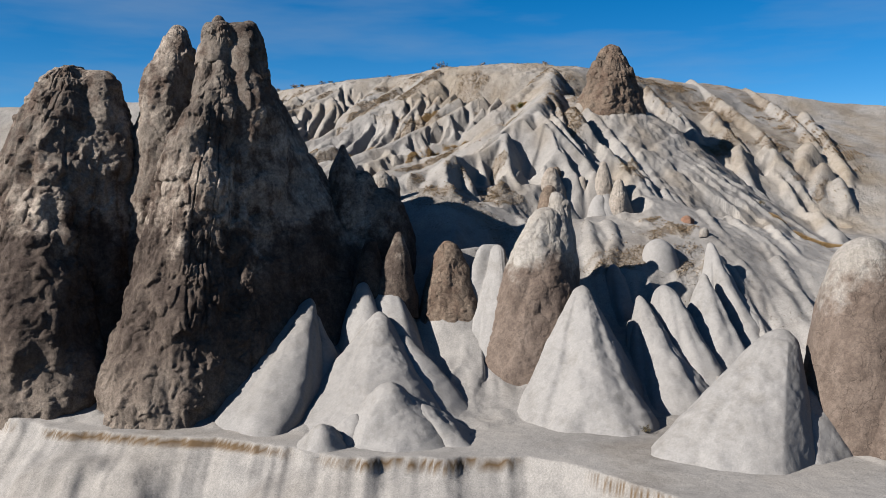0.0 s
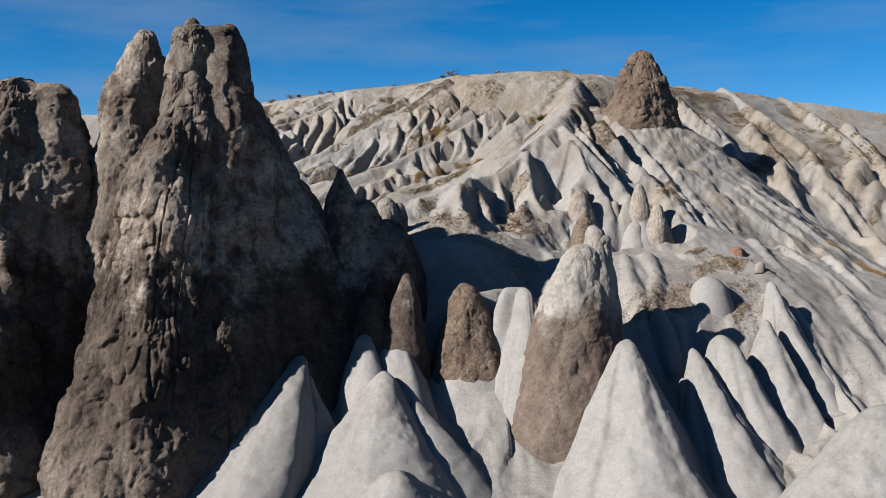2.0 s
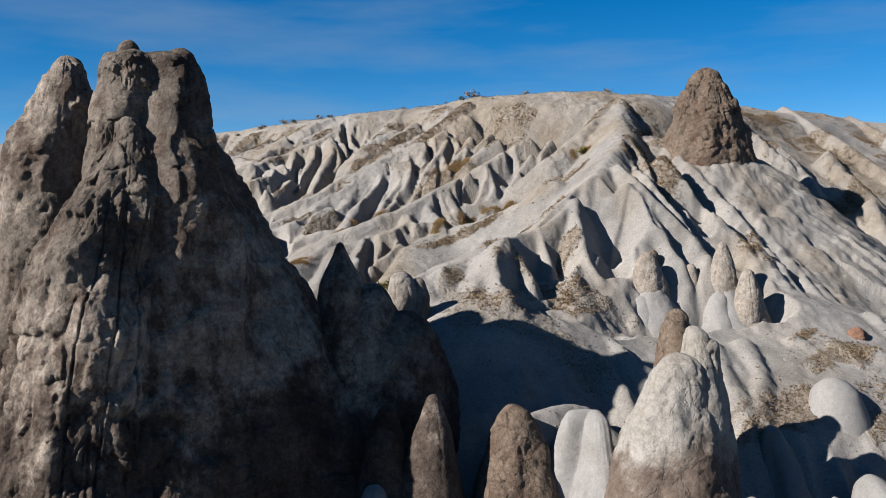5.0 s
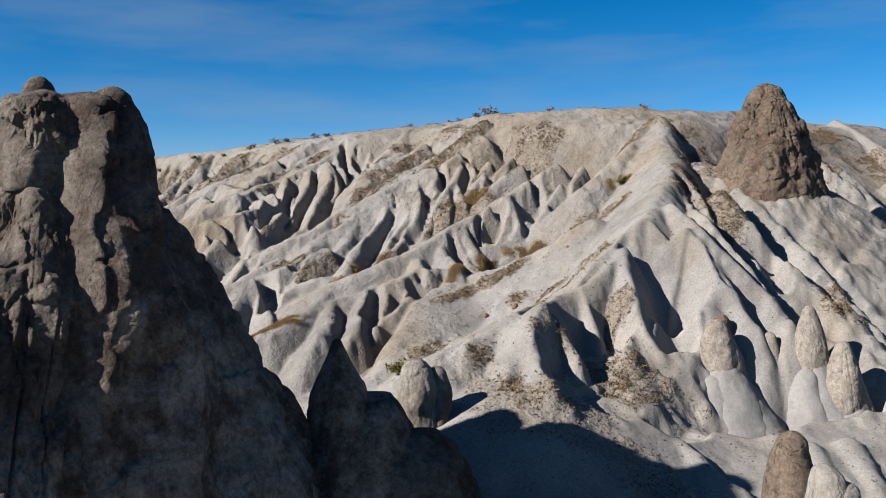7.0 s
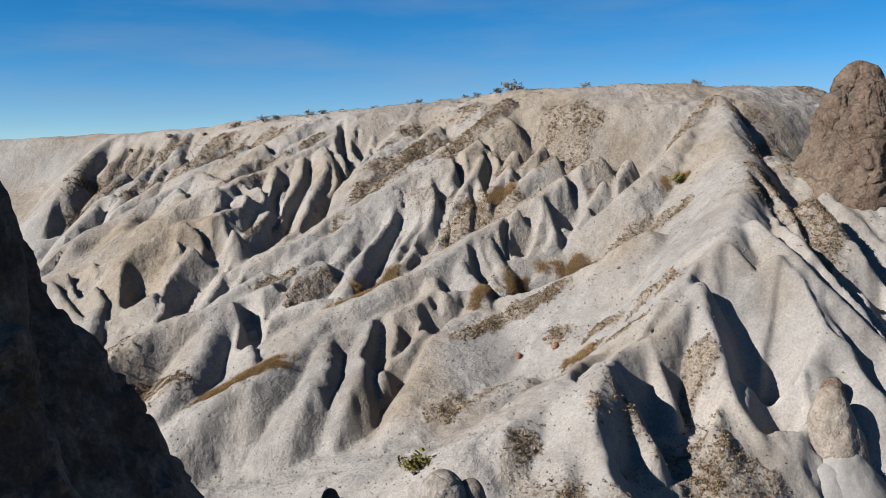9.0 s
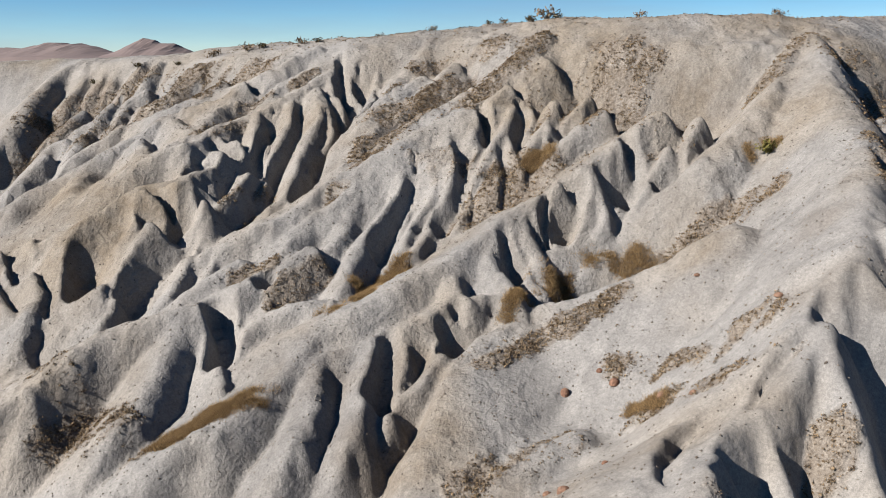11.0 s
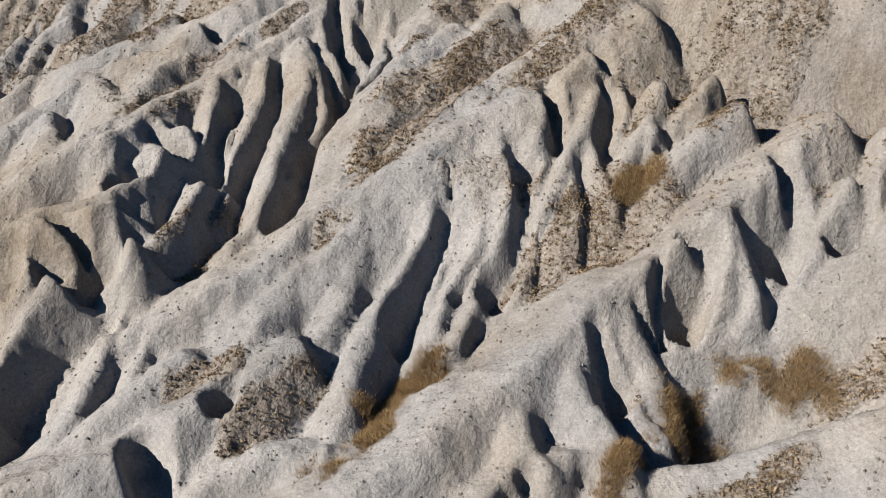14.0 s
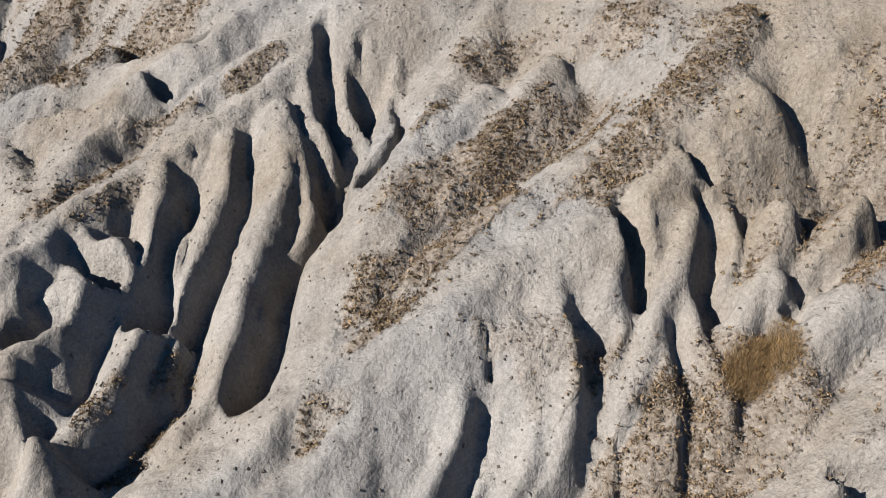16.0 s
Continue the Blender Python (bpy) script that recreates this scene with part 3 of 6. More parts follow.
land.ridge([(-33.8, 143.3, 28.9), (-31.9, 140.2, 26.9), (-30.7, 138.3, 25.4)], 2.43, 1.62, 0.5, 0.2, wave=0.25)
land.ridge([(7.6, 120.2, 28.9), (7.1, 116.8, 26.4), (6.9, 114.4, 24.5), (7.2, 111.4, 21.8), (8.2, 110.5, 20.4)], 2.43, 1.35, 0.8, 0.2, wave=0.3)
land.ridge([(10.5, 123.1, 31.1), (11.5, 120.5, 29.0), (12.2, 117.6, 26.2), (11.7, 115.2, 23.6), (10.6, 113.4, 21.7)], 2.16, 1.22, 0.9, 0.2, wave=0.3)
land.ridge([(13.3, 122.1, 30.4), (14.6, 120.0, 28.3), (15.4, 117.9, 26.1), (15.9, 115.1, 23.0)], 2.16, 1.22, 0.9, 0.2, wave=0.3)
land.ridge([(2.0, 114.7, 25.4), (0.4, 112.0, 24.0), (-1.1, 108.6, 22.8), (-1.2, 106.5, 22.0)], 2.16, 1.35, 0.9, 0.2, wave=0.25)
land.ridge([(15.8, 136.1, 36.1), (15.8, 123.8, 30.6), (17.4, 120.8, 27.7), (19.1, 117.5, 24.2)], 2.16, 1.35, 0.6, 0.2, wave=0.25)
land.ridge([(18.1, 129.9, 33.4), (20.0, 124.8, 29.5), (22.7, 121.7, 26.0), (24.4, 116.1, 21.7)], 2.03, 1.35, 0.6, 0.2, wave=0.25)
land.ridge([(20.9, 134.0, 33.7), (23.2, 128.3, 29.6), (25.3, 123.1, 25.4), (26.8, 115.6, 20.6)], 2.03, 1.35, 0.6, 0.2, wave=0.25)
land.ridge([(22.7, 133.5, 32.7), (25.4, 129.5, 29.0), (27.7, 123.3, 24.2), (29.2, 115.0, 19.6)], 2.03, 1.35, 0.7, 0.2, wave=0.25)
land.ridge([(29.9, 134.4, 29.7), (31.3, 129.8, 25.9), (31.9, 123.1, 21.9), (31.1, 115.8, 19.3)], 2.16, 1.35, 0.8, 0.2, wave=0.25)
land.ridge([(26.7, 136.9, 32.2), (28.7, 132.4, 28.5), (30.3, 127.8, 24.7)], 1.89, 1.35, 0.6, 0.2, wave=0.25)
land.ridge([(29.6, 132.7, 28.8), (29.8, 126.5, 25.0), (30.7, 120.5, 21.3), (31.9, 116.7, 19.2)], 2.03, 1.35, 0.8, 0.2, wave=0.25)
land.ridge([(34.2, 141.7, 32.1), (34.6, 135.3, 27.6), (36.1, 130.6, 23.6), (37.2, 121.3, 18.5)], 2.03, 1.35, 0.8, 0.2, wave=0.25)
land.ridge([(46.1, 144.9, 29.0), (45.7, 139.4, 24.5), (46.3, 131.5, 19.4)], 2.03, 1.35, 0.8, 0.2, wave=0.25)
land.ridge([(52.2, 141.7, 25.4), (53.2, 138.1, 22.1), (53.7, 132.0, 18.3), (53.5, 125.7, 16.1)], 2.03, 1.35, 0.8, 0.2, wave=0.25)
land.ridge([(51.4, 146.6, 29.3), (52.1, 144.5, 27.1), (53.0, 143.8, 25.9)], 2.03, 1.35, 1, 0.2, wave=0.25)
land.ridge([(60.0, 141.2, 23.9), (59.5, 137.2, 20.4)], 1.89, 1.35, 1, 0.2, wave=0.25)
land.ridge([(58.6, 149.8, 29.8), (56.7, 146.6, 27.1)], 1.89, 1.35, 1, 0.2, wave=0.25)
land.ridge([(44.9, 154.5, 35.2), (45.3, 150.2, 32.2), (46.8, 148.0, 30.0)], 1.89, 1.35, 0.8, 0.2, wave=0.25)
land.ridge([(37.2, 152.6, 36.3), (38.8, 150.3, 33.9), (39.7, 146.6, 31.0)], 1.89, 1.35, 0.8, 0.2, wave=0.25)
land.ridge([(64.7, 167.1, 36.3), (63.6, 155.3, 31.2), (63.1, 145.4, 25.3)], 1.89, 1.35, 0.8, 0.2, wave=0.25)
land.ridge([(46.7, 175.6, 43.2), (48.3, 164.3, 38.4), (50.3, 156.1, 34.4), (52.1, 149.9, 30.4)], 1.89, 1.35, 0.8, 0.2, wave=0.25)
land.ridge([(58.9, 181.4, 42.4), (60.3, 171.0, 38.2), (61.1, 160.4, 33.8), (60.8, 152.9, 30.1)], 1.89, 1.35, 0.8, 0.2, wave=0.25)
land.ridge([(34.1, 156.2, 39.4), (35.8, 152.2, 36.3), (37.4, 149.9, 33.9)], 1.89, 1.35, 0.8, 0.2, wave=0.25)
land.ridge([(38.2, 131.4, 23.6), (40.6, 128.3, 20.6), (42.6, 124.6, 18.1)], 1.89, 1.35, 0.8, 0.2, wave=0.25)
land.ridge([(44.8, 134.9, 22.5), (46.8, 129.8, 19.1), (47.1, 124.9, 17.0)], 1.89, 1.35, 0.8, 0.2, wave=0.25)
land.ridge([(59.1, 144.7, 26.3), (56.6, 140.7, 22.9)], 1.89, 1.35, 0.9, 0.2, wave=0.25)
land.ridge([(24.9, 122.2, 25.5), (24.9, 117.8, 22.7), (27.2, 114.7, 20.0)], 1.62, 1.22, 1, 0.2, wave=0.25)
land.ridge([(25.1, 133.6, 31.3), (26.3, 128.9, 28.0), (28.6, 123.0, 23.4), (30.0, 115.2, 19.4)], 1.62, 1.22, 0.9, 0.2, wave=0.25)
land.ridge([(4.8, 105.1, 20.0), (7.1, 101.6, 17.6), (8.5, 99.3, 16.1)], 1.62, 1.22, 0.6, 0.2, wave=0.25)
land.ridge([(7.3, 106.7, 19.8), (9.4, 102.2, 17.5), (10.8, 101.4, 16.7)], 1.62, 1.22, 0.6, 0.2, wave=0.25)
land.ridge([(1.0, 104.3, 21.5), (3.2, 102.7, 19.3), (4.7, 100.2, 17.3)], 1.62, 1.22, 0.7, 0.2, wave=0.25)
land.ridge([(1.7, 93.4, 15.3), (4.0, 95.2, 15.5), (5.9, 95.7, 14.9), (6.0, 93.0, 13.0)], 1.76, 1.35, 0.9, 0.2, wave=0.25)
land.ridge([(16.5, 105.7, 18.0), (16.2, 101.7, 16.1), (16.6, 98.9, 14.4)], 1.76, 1.35, 1.2, 0.2, wave=0.25)
land.ridge([(18.8, 106.3, 18.1), (18.8, 102.3, 16.1), (17.6, 99.1, 14.3)], 1.76, 1.35, 1, 0.2, wave=0.25)
land.ridge([(23.2, 107.7, 18.2), (24.5, 106.0, 17.0), (26.3, 104.4, 15.7)], 1.62, 1.22, 0.9, 0.2, wave=0.25)
land.ridge([(26.4, 107.1, 17.8), (27.8, 104.7, 16.1), (29.6, 103.4, 14.9)], 1.62, 1.22, 0.9, 0.2, wave=0.25)
land.ridge([(29.6, 105.8, 16.9), (31.0, 103.7, 15.3), (31.8, 101.9, 13.8)], 1.62, 1.22, 0.9, 0.2, wave=0.25)
land.ridge([(29.4, 101.0, 14.8), (27.9, 98.4, 13.1), (27.9, 96.5, 11.3)], 1.76, 1.35, 0.8, 0.2, wave=0.25)
land.ridge([(31.5, 113.4, 19.3), (32.2, 106.8, 16.7), (33.0, 103.0, 14.2)], 1.76, 1.35, 0.9, 0.2, wave=0.25)
land.ridge([(35.5, 112.9, 18.1), (36.5, 107.8, 16.1), (37.1, 103.7, 13.6)], 1.76, 1.35, 0.9, 0.2, wave=0.25)
land.ridge([(41.2, 116.5, 17.3), (40.8, 108.3, 14.9), (40.6, 103.6, 12.5)], 1.76, 1.35, 0.9, 0.2, wave=0.25)
land.ridge([(30.6, 99.4, 13.5), (31.1, 96.6, 11.3), (31.0, 93.7, 9.3)], 1.76, 1.35, 0.9, 0.2, wave=0.25)
land.ridge([(37.3, 102.9, 14.2), (37.6, 99.8, 11.9), (37.2, 96.7, 9.7)], 1.76, 1.35, 0.9, 0.2, wave=0.25)
land.ridge([(35.4, 115.0, 18.5), (37.2, 107.9, 16.0), (38.6, 102.8, 13.0), (38.9, 98.5, 10.3)], 1.76, 1.35, 0.9, 0.2, wave=0.25)
land.ridge([(28.9, 106.4, 17.4), (31.7, 102.7, 14.9), (33.3, 98.1, 11.6), (34.0, 93.3, 8.5)], 1.76, 1.35, 0.9, 0.2, wave=0.25)
land.cut([(-26.5, 148.1, 32.7), (-26.0, 148.4, 31.6), (-25.9, 148.5, 30.6)], 4.2, 0.2, wave=0.2)
land.cut([(8.6, 121.3, 28.4), (9.4, 119.0, 25.6), (10.0, 117.6, 23.4), (10.7, 117.1, 21.7)], 1.6, 0.4, wave=0.2)
land.cut([(1.5, 115.4, 24.0), (2.3, 114.7, 22.0), (3.3, 115.7, 20.8)], 1.6, 0.5, wave=0.2)
land.cut([(1.2, 114.7, 24.2), (2.0, 113.8, 21.7)], 4.2, 0.2, wave=0.2)
land.cut([(-33.0, 143.5, 27.9), (-32.6, 140.6, 25.0), (-33.0, 138.2, 22.3)], 4.2, 0.2, wave=0.2)
land.cut([(-38.5, 144.4, 26.4), (-35.9, 141.3, 23.1)], 4.2, 0.2, wave=0.2)
land.cut([(-29.0, 145.7, 30.5), (-26.4, 143.7, 28.3), (-26.5, 142.9, 26.5)], 4.2, 0.2, wave=0.2)
land.cut([(15.6, 132.8, 34.1), (15.8, 127.1, 31.0), (17.8, 124.7, 28.3), (20.3, 123.8, 26.0)], 1.8, 0.25, wave=0.2)
land.cut([(15.5, 120.8, 27.9), (16.0, 118.6, 25.3), (16.8, 117.4, 23.3)], 1.6, 0.2, wave=0.2)
land.cut([(9.7, 113.4, 22.1), (11.1, 114.4, 20.8)], 1.6, 0.15, wave=0.2)
land.cut([(15.7, 122.2, 28.8), (17.1, 119.2, 24.4)], 1.8, 0.2, wave=0.2)
land.cut([(16.8, 126.3, 31.0), (19.2, 123.9, 27.7), (20.4, 121.6, 24.7)], 1.8, 0.2, wave=0.2)
land.cut([(21.2, 125.0, 28.3), (24.6, 122.7, 24.2), (27.7, 120.0, 20.4)], 1.8, 0.2, wave=0.2)
land.cut([(26.4, 130.8, 28.4), (29.8, 128.0, 24.1), (32.3, 123.4, 19.6)], 1.8, 0.2, wave=0.2)
land.cut([(34.7, 139.3, 29.3), (38.8, 137.6, 25.3), (40.2, 132.8, 20.8)], 1.8, 0.2, wave=0.2)
land.cut([(40.4, 140.9, 27.4), (41.5, 140.5, 25.4), (42.8, 140.9, 23.8)], 1.6, 0.35, wave=0.2)
land.cut([(51.1, 142.3, 25.0), (53.5, 138.0, 20.1), (54.1, 134.6, 16.7)], 1.6, 0.3, wave=0.2)
land.cut([(54.7, 138.2, 21.3), (55.8, 135.1, 18.2), (56.7, 131.8, 15.6)], 1.6, 0.3, wave=0.2)
land.cut([(47.6, 144.2, 27.1), (49.3, 143.0, 23.8)], 1.6, 0.3, wave=0.2)
land.cut([(26.2, 129.8, 28.0), (28.9, 126.9, 24.2), (31.3, 122.3, 19.9)], 1.6, 0.2, wave=0.2)
land.cut([(32.8, 133.9, 26.7), (34.9, 130.3, 22.8), (37.0, 127.1, 19.5)], 1.6, 0.2, wave=0.2)
land.ridge([(12.9, 113.7, 23.2), (12.2, 111.5, 20.5), (10.9, 107.2, 17.9)], 1.76, 1.49, 0.9, 0.2, wave=0.25)
land.ridge([(16.9, 113.2, 22.4), (16.1, 110.4, 19.5), (14.7, 108.1, 17.5)], 1.76, 1.49, 0.9, 0.2, wave=0.25)
land.ridge([(20.5, 115.6, 23.6), (20.5, 113.4, 21.3), (19.3, 110.8, 19.0)], 1.76, 1.49, 0.9, 0.2, wave=0.25)
land.ridge([(21.3, 111.8, 20.9), (21.0, 109.8, 19.0), (21.6, 108.6, 17.7)], 1.76, 1.49, 1, 0.2, wave=0.25)
land.ridge([(-19.5, 163.6, 41.1), (-22.0, 161.6, 39.7), (-24.5, 159.9, 38.2), (-26.5, 158.7, 37.0), (-30.8, 159.2, 35.7), (-31.8, 157.3, 34.8), (-34.1, 155.2, 33.5), (-35.4, 154.0, 32.7), (-37.6, 152.7, 31.4), (-39.4, 152.0, 30.5), (-40.6, 150.7, 29.7)], 1.62, 0.94, 0.9, 0.2, wave=0.25)
land.ridge([(-35.7, 154.8, 32.6), (-35.7, 150.1, 30.8), (-35.6, 147.2, 29.3), (-35.6, 145.6, 28.2)], 1.76, 1.22, 1.1, 0.2, wave=0.25)
land.ridge([(-30.6, 158.3, 35.4), (-28.2, 154.0, 34.7), (-27.4, 151.7, 33.8)], 2.03, 1.22, 0.8, 0.2, wave=0.25)
land.ridge([(-32.2, 154.8, 34.0), (-30.4, 150.5, 33.0), (-30.9, 149.0, 31.8)], 2.03, 1.22, 0.8, 0.2, wave=0.25)
land.ridge([(-47.0, 178.0, 39.5), (-48.0, 174.7, 37.9), (-47.9, 170.6, 36.1), (-47.8, 167.3, 34.5), (-47.8, 165.5, 33.7)], 1.62, 1.08, 0.9, 0.2, wave=0.25)
land.ridge([(-44.8, 178.1, 39.9), (-44.5, 175.7, 38.8), (-44.3, 173.5, 37.6), (-44.4, 171.7, 36.6)], 1.76, 1.35, 0.5, 0.2, wave=0.25)
land.ridge([(-42.2, 176.6, 39.9), (-42.3, 174.3, 38.5), (-42.6, 172.1, 37.0)], 1.76, 1.35, 0.5, 0.2, wave=0.25)
land.ridge([(-40.2, 175.1, 39.8), (-40.8, 174.1, 38.8), (-41.0, 172.8, 37.8)], 1.76, 1.35, 0.4, 0.2, wave=0.25)
land.ridge([(-37.8, 173.7, 39.8), (-38.5, 172.3, 38.5), (-38.8, 171.5, 37.6)], 1.76, 1.35, 0.5, 0.2, wave=0.25)
land.ridge([(-36.1, 173.0, 39.8), (-36.7, 171.9, 38.7), (-36.9, 170.7, 37.6)], 1.76, 1.35, 0.5, 0.2, wave=0.25)
land.ridge([(-36.5, 169.1, 37.4), (-37.7, 168.3, 36.3), (-37.8, 165.8, 34.9)], 2.03, 1.35, 0.5, 0.2, wave=0.25)
land.ridge([(-30.5, 168.8, 39.6), (-32.0, 167.7, 38.2), (-33.4, 166.3, 36.8), (-36.0, 166.4, 35.7)], 1.76, 1.22, 0.6, 0.2, wave=0.25)
land.ridge([(-42.0, 167.7, 35.4), (-42.7, 166.5, 34.5), (-43.4, 165.6, 33.7)], 2.03, 1.35, 0.7, 0.2, wave=0.25)
land.ridge([(-39.3, 167.9, 36.0), (-39.7, 166.2, 34.9), (-41.3, 165.6, 34.0)], 2.03, 1.35, 0.7, 0.2, wave=0.25)
land.ridge([(-41.6, 162.6, 33.3), (-42.8, 162.5, 32.8), (-43.0, 161.0, 31.8)], 2.03, 1.35, 0.7, 0.2, wave=0.25)
land.ridge([(-42.3, 160.3, 32.3), (-42.9, 158.9, 31.3), (-43.3, 157.3, 30.3)], 2.16, 1.35, 0.8, 0.2, wave=0.25)
land.ridge([(-39.6, 163.1, 33.9), (-40.1, 161.8, 33.0), (-40.5, 160.6, 32.1)], 2.03, 1.35, 0.7, 0.2, wave=0.25)
land.ridge([(-36.5, 162.6, 34.6), (-37.2, 161.4, 33.7), (-38.5, 160.7, 32.9), (-39.4, 159.4, 32.1)], 1.76, 1.22, 0.7, 0.2, wave=0.25)
land.ridge([(-23.0, 161.8, 39.2), (-24.8, 161.3, 38.4), (-26.9, 162.1, 37.8), (-29.4, 162.6, 37.0), (-32.3, 162.6, 35.8), (-35.4, 163.0, 34.8)], 1.62, 1.08, 0.9, 0.2, wave=0.25)
land.ridge([(-17.4, 161.5, 40.1), (-20.0, 160.0, 39.0), (-22.0, 158.7, 37.8), (-22.6, 156.9, 36.6)], 1.62, 1.08, 0.7, 0.2, wave=0.25)
land.ridge([(-31.3, 143.6, 29.8), (-30.2, 142.4, 28.7), (-29.7, 142.2, 27.9)], 2.56, 1.35, 0.7, 0.2, wave=0.25)
land.ridge([(-27.7, 142.0, 29.6), (-28.4, 141.3, 28.2), (-29.1, 141.5, 27.4)], 2.56, 1.35, 0.6, 0.2, wave=0.25)
land.ridge([(-29.2, 140.6, 27.4), (-29.5, 138.8, 25.9), (-29.3, 136.5, 24.3)], 2.43, 1.49, 0.7, 0.2, wave=0.25)
land.ridge([(-28.0, 142.2, 29.6), (-26.0, 143.6, 30.6), (-24.6, 144.0, 30.7)], 2.43, 1.62, 0.4, 0.2, wave=0.25)
land.ridge([(-34.0, 138.3, 25.3), (-33.7, 135.8, 23.7), (-33.0, 133.6, 22.4)], 2.03, 1.35, 0.8, 0.2, wave=0.25)
land.cut([(-35.8, 144.0, 27.2), (-34.7, 142.4, 25.3), (-33.3, 140.3, 23.1)], 3, 0.3, wave=0.2)
land.cut([(-32.4, 144.4, 28.6), (-32.7, 143.9, 26.8), (-33.2, 143.7, 25.2)], 3, 0.35, wave=0.2)
land.cut([(-28.1, 143.3, 29.1), (-26.7, 143.0, 27.8), (-26.1, 143.3, 26.8)], 3, 0.3, wave=0.2)
land.cut([(-36.0, 156.4, 32.0), (-36.4, 158.0, 30.1)], 3, 0.3, wave=0.2)
land.cut([(-28.7, 148.4, 32.2), (-26.9, 149.7, 32.3), (-26.5, 150.3, 31.6)], 3, 0.3, wave=0.2)
land.ridge([(8.0, 121.0, 28.9), (5.6, 118.0, 26.9), (2.8, 115.2, 25.9), (1.5, 112.2, 25.7), (0.4, 109.3, 23.6), (-0.2, 106.5, 21.8)], 3.2, 0.8, 0.7, 0.2, wave=0.3)
land.cut([(6.6, 116.4, 22.9), (5.2, 113.5, 22.2), (4.6, 110.5, 21.4), (5.2, 107.0, 19.4)], 2.6, 1.7, wave=0.4)
land.ridge([(1.9, 112.8, 25.2), (2.6, 111.4, 23.8), (3.2, 110.2, 22.7)], 3.0, 2.4, 0.35, 0.15, wave=0.15)
land.ridge([(4.6, 117.2, 26.4), (5.0, 115.6, 24.6), (5.2, 114.4, 23.2)], 3.2, 2.6, 0.3, 0.15, wave=0.15)
land.ridge([(19.0, 141.0, 36.2), (22.0, 137.6, 34.9), (25.0, 136.0, 34.0), (29.5, 137.5, 33.6)], 0.7, 0.9, 2.2, 0.5, wave=0.5)
land.cut([(22.0, 112.0, 17.0), (17.5, 111.0, 17.0), (15.0, 109.6, 16.8), (12.8, 108.6, 17.3), (10.5, 108.2, 18.2), (9.0, 106.0, 17.6)], 1.3, 0.9, wave=0.4)

# the fluted hillside: crests, then ribs, then gullies
land.ridge([(-15.9, 164.5, 41.1), (-17.6, 160.5, 39.4), (-18.8, 159.2, 38.6), (-20.1, 157.9, 37.7), (-21.3, 156.9, 37.1), (-22.9, 155.7, 36.2), (-24.2, 154.6, 35.6), (-25.6, 153.2, 35.1), (-26.8, 151.2, 34.3), (-27.7, 150.2, 34)], 1.62, 0.5, 0.7, 0.5, wave=0.25, near=True)
land.ridge([(-24.1, 151.2, 34.1), (-26.2, 146.8, 32.1), (-29.4, 145.7, 31.5), (-31.4, 144.2, 30.2), (-34.2, 143.3, 28.7)], 1.98, 0.7, 0.7, 0.5, wave=0.25, near=True)
land.ridge([(-13.7, 151.9, 35.4), (-14.9, 151.1, 34.5), (-15.9, 150.6, 33.6), (-17, 149.6, 32.5), (-17.4, 148.6, 31.7), (-17.1, 147.6, 31)], 1.98, 0.9, 0.9, 0.5, wave=0.25, near=True)
land.ridge([(-11.5, 152.5, 36.2), (-12.7, 151.2, 35.1), (-13.8, 149.9, 33.9)], 1.8, 0.8, 0.6, 0.5, wave=0.25, near=True)
land.ridge([(-1.1, 153.1, 40), (-3, 152.1, 38.8), (-4.3, 150.8, 37.7), (-5.9, 149.7, 36.7), (-7.9, 149.1, 36), (-9.8, 148.5, 35.2), (-11.6, 147.2, 34.2), (-13.4, 146.7, 33.4), (-15.2, 146, 32.5), (-16.6, 145.4, 31.7), (-17.5, 144.2, 30.9), (-18.5, 143.3, 30.3), (-19.4, 142.5, 29.7)], 1.35, 0.45, 0.7, 0.5, wave=0.25, near=True)
land.ridge([(-21, 138.9, 27.7), (-22.8, 137.1, 26.7), (-24.7, 135.2, 25.5), (-26.3, 134.6, 24.9)], 1.62, 0.6, 0.7, 0.5, wave=0.25, near=True)
land.ridge([(-6.2, 147.7, 35), (-8, 146.4, 34), (-10.3, 146.6, 33.7), (-11.9, 146.2, 33.1), (-13.4, 145.4, 32.3), (-14.8, 144.2, 31.3), (-15.9, 143, 30.4), (-17.5, 141.8, 29.5), (-18.5, 139.3, 28.2)], 1.26, 0.7, 0.7, 0.5, wave=0.25, near=True)
land.ridge([(5.9, 145.2, 36.5), (4, 144, 35.4), (2.7, 143.3, 34.7), (1.1, 142.3, 33.7), (0, 141.3, 32.9), (-1.7, 140.4, 31.9), (-3.5, 139.8, 31.2), (-4.9, 138.8, 30.4), (-6.5, 137.4, 29.3), (-8.1, 136, 28.6), (-9.2, 135.1, 28.1), (-10.6, 134.2, 27.7), (-12.1, 133.3, 27.1), (-13.2, 132.4, 26.5)], 1.35, 0.45, 0.7, 0.5, wave=0.25, near=True)
land.ridge([(-13.4, 132.2, 26.3), (-15, 131.2, 25.5), (-16, 129.5, 24.5), (-17.3, 127.8, 23.6)], 1.44, 0.5, 0.7, 0.5, wave=0.25, near=True)
land.ridge([(-16.6, 138.4, 28.6), (-17.9, 137.2, 28), (-19.8, 136.2, 27.3), (-21.7, 134.4, 26.4), (-23.8, 133.6, 25.9), (-26.1, 132.9, 25.4), (-28, 131.9, 24.7), (-29.3, 130.3, 23.8), (-30.3, 128.8, 23)], 1.62, 0.5, 0.7, 0.5, wave=0.25, near=True)
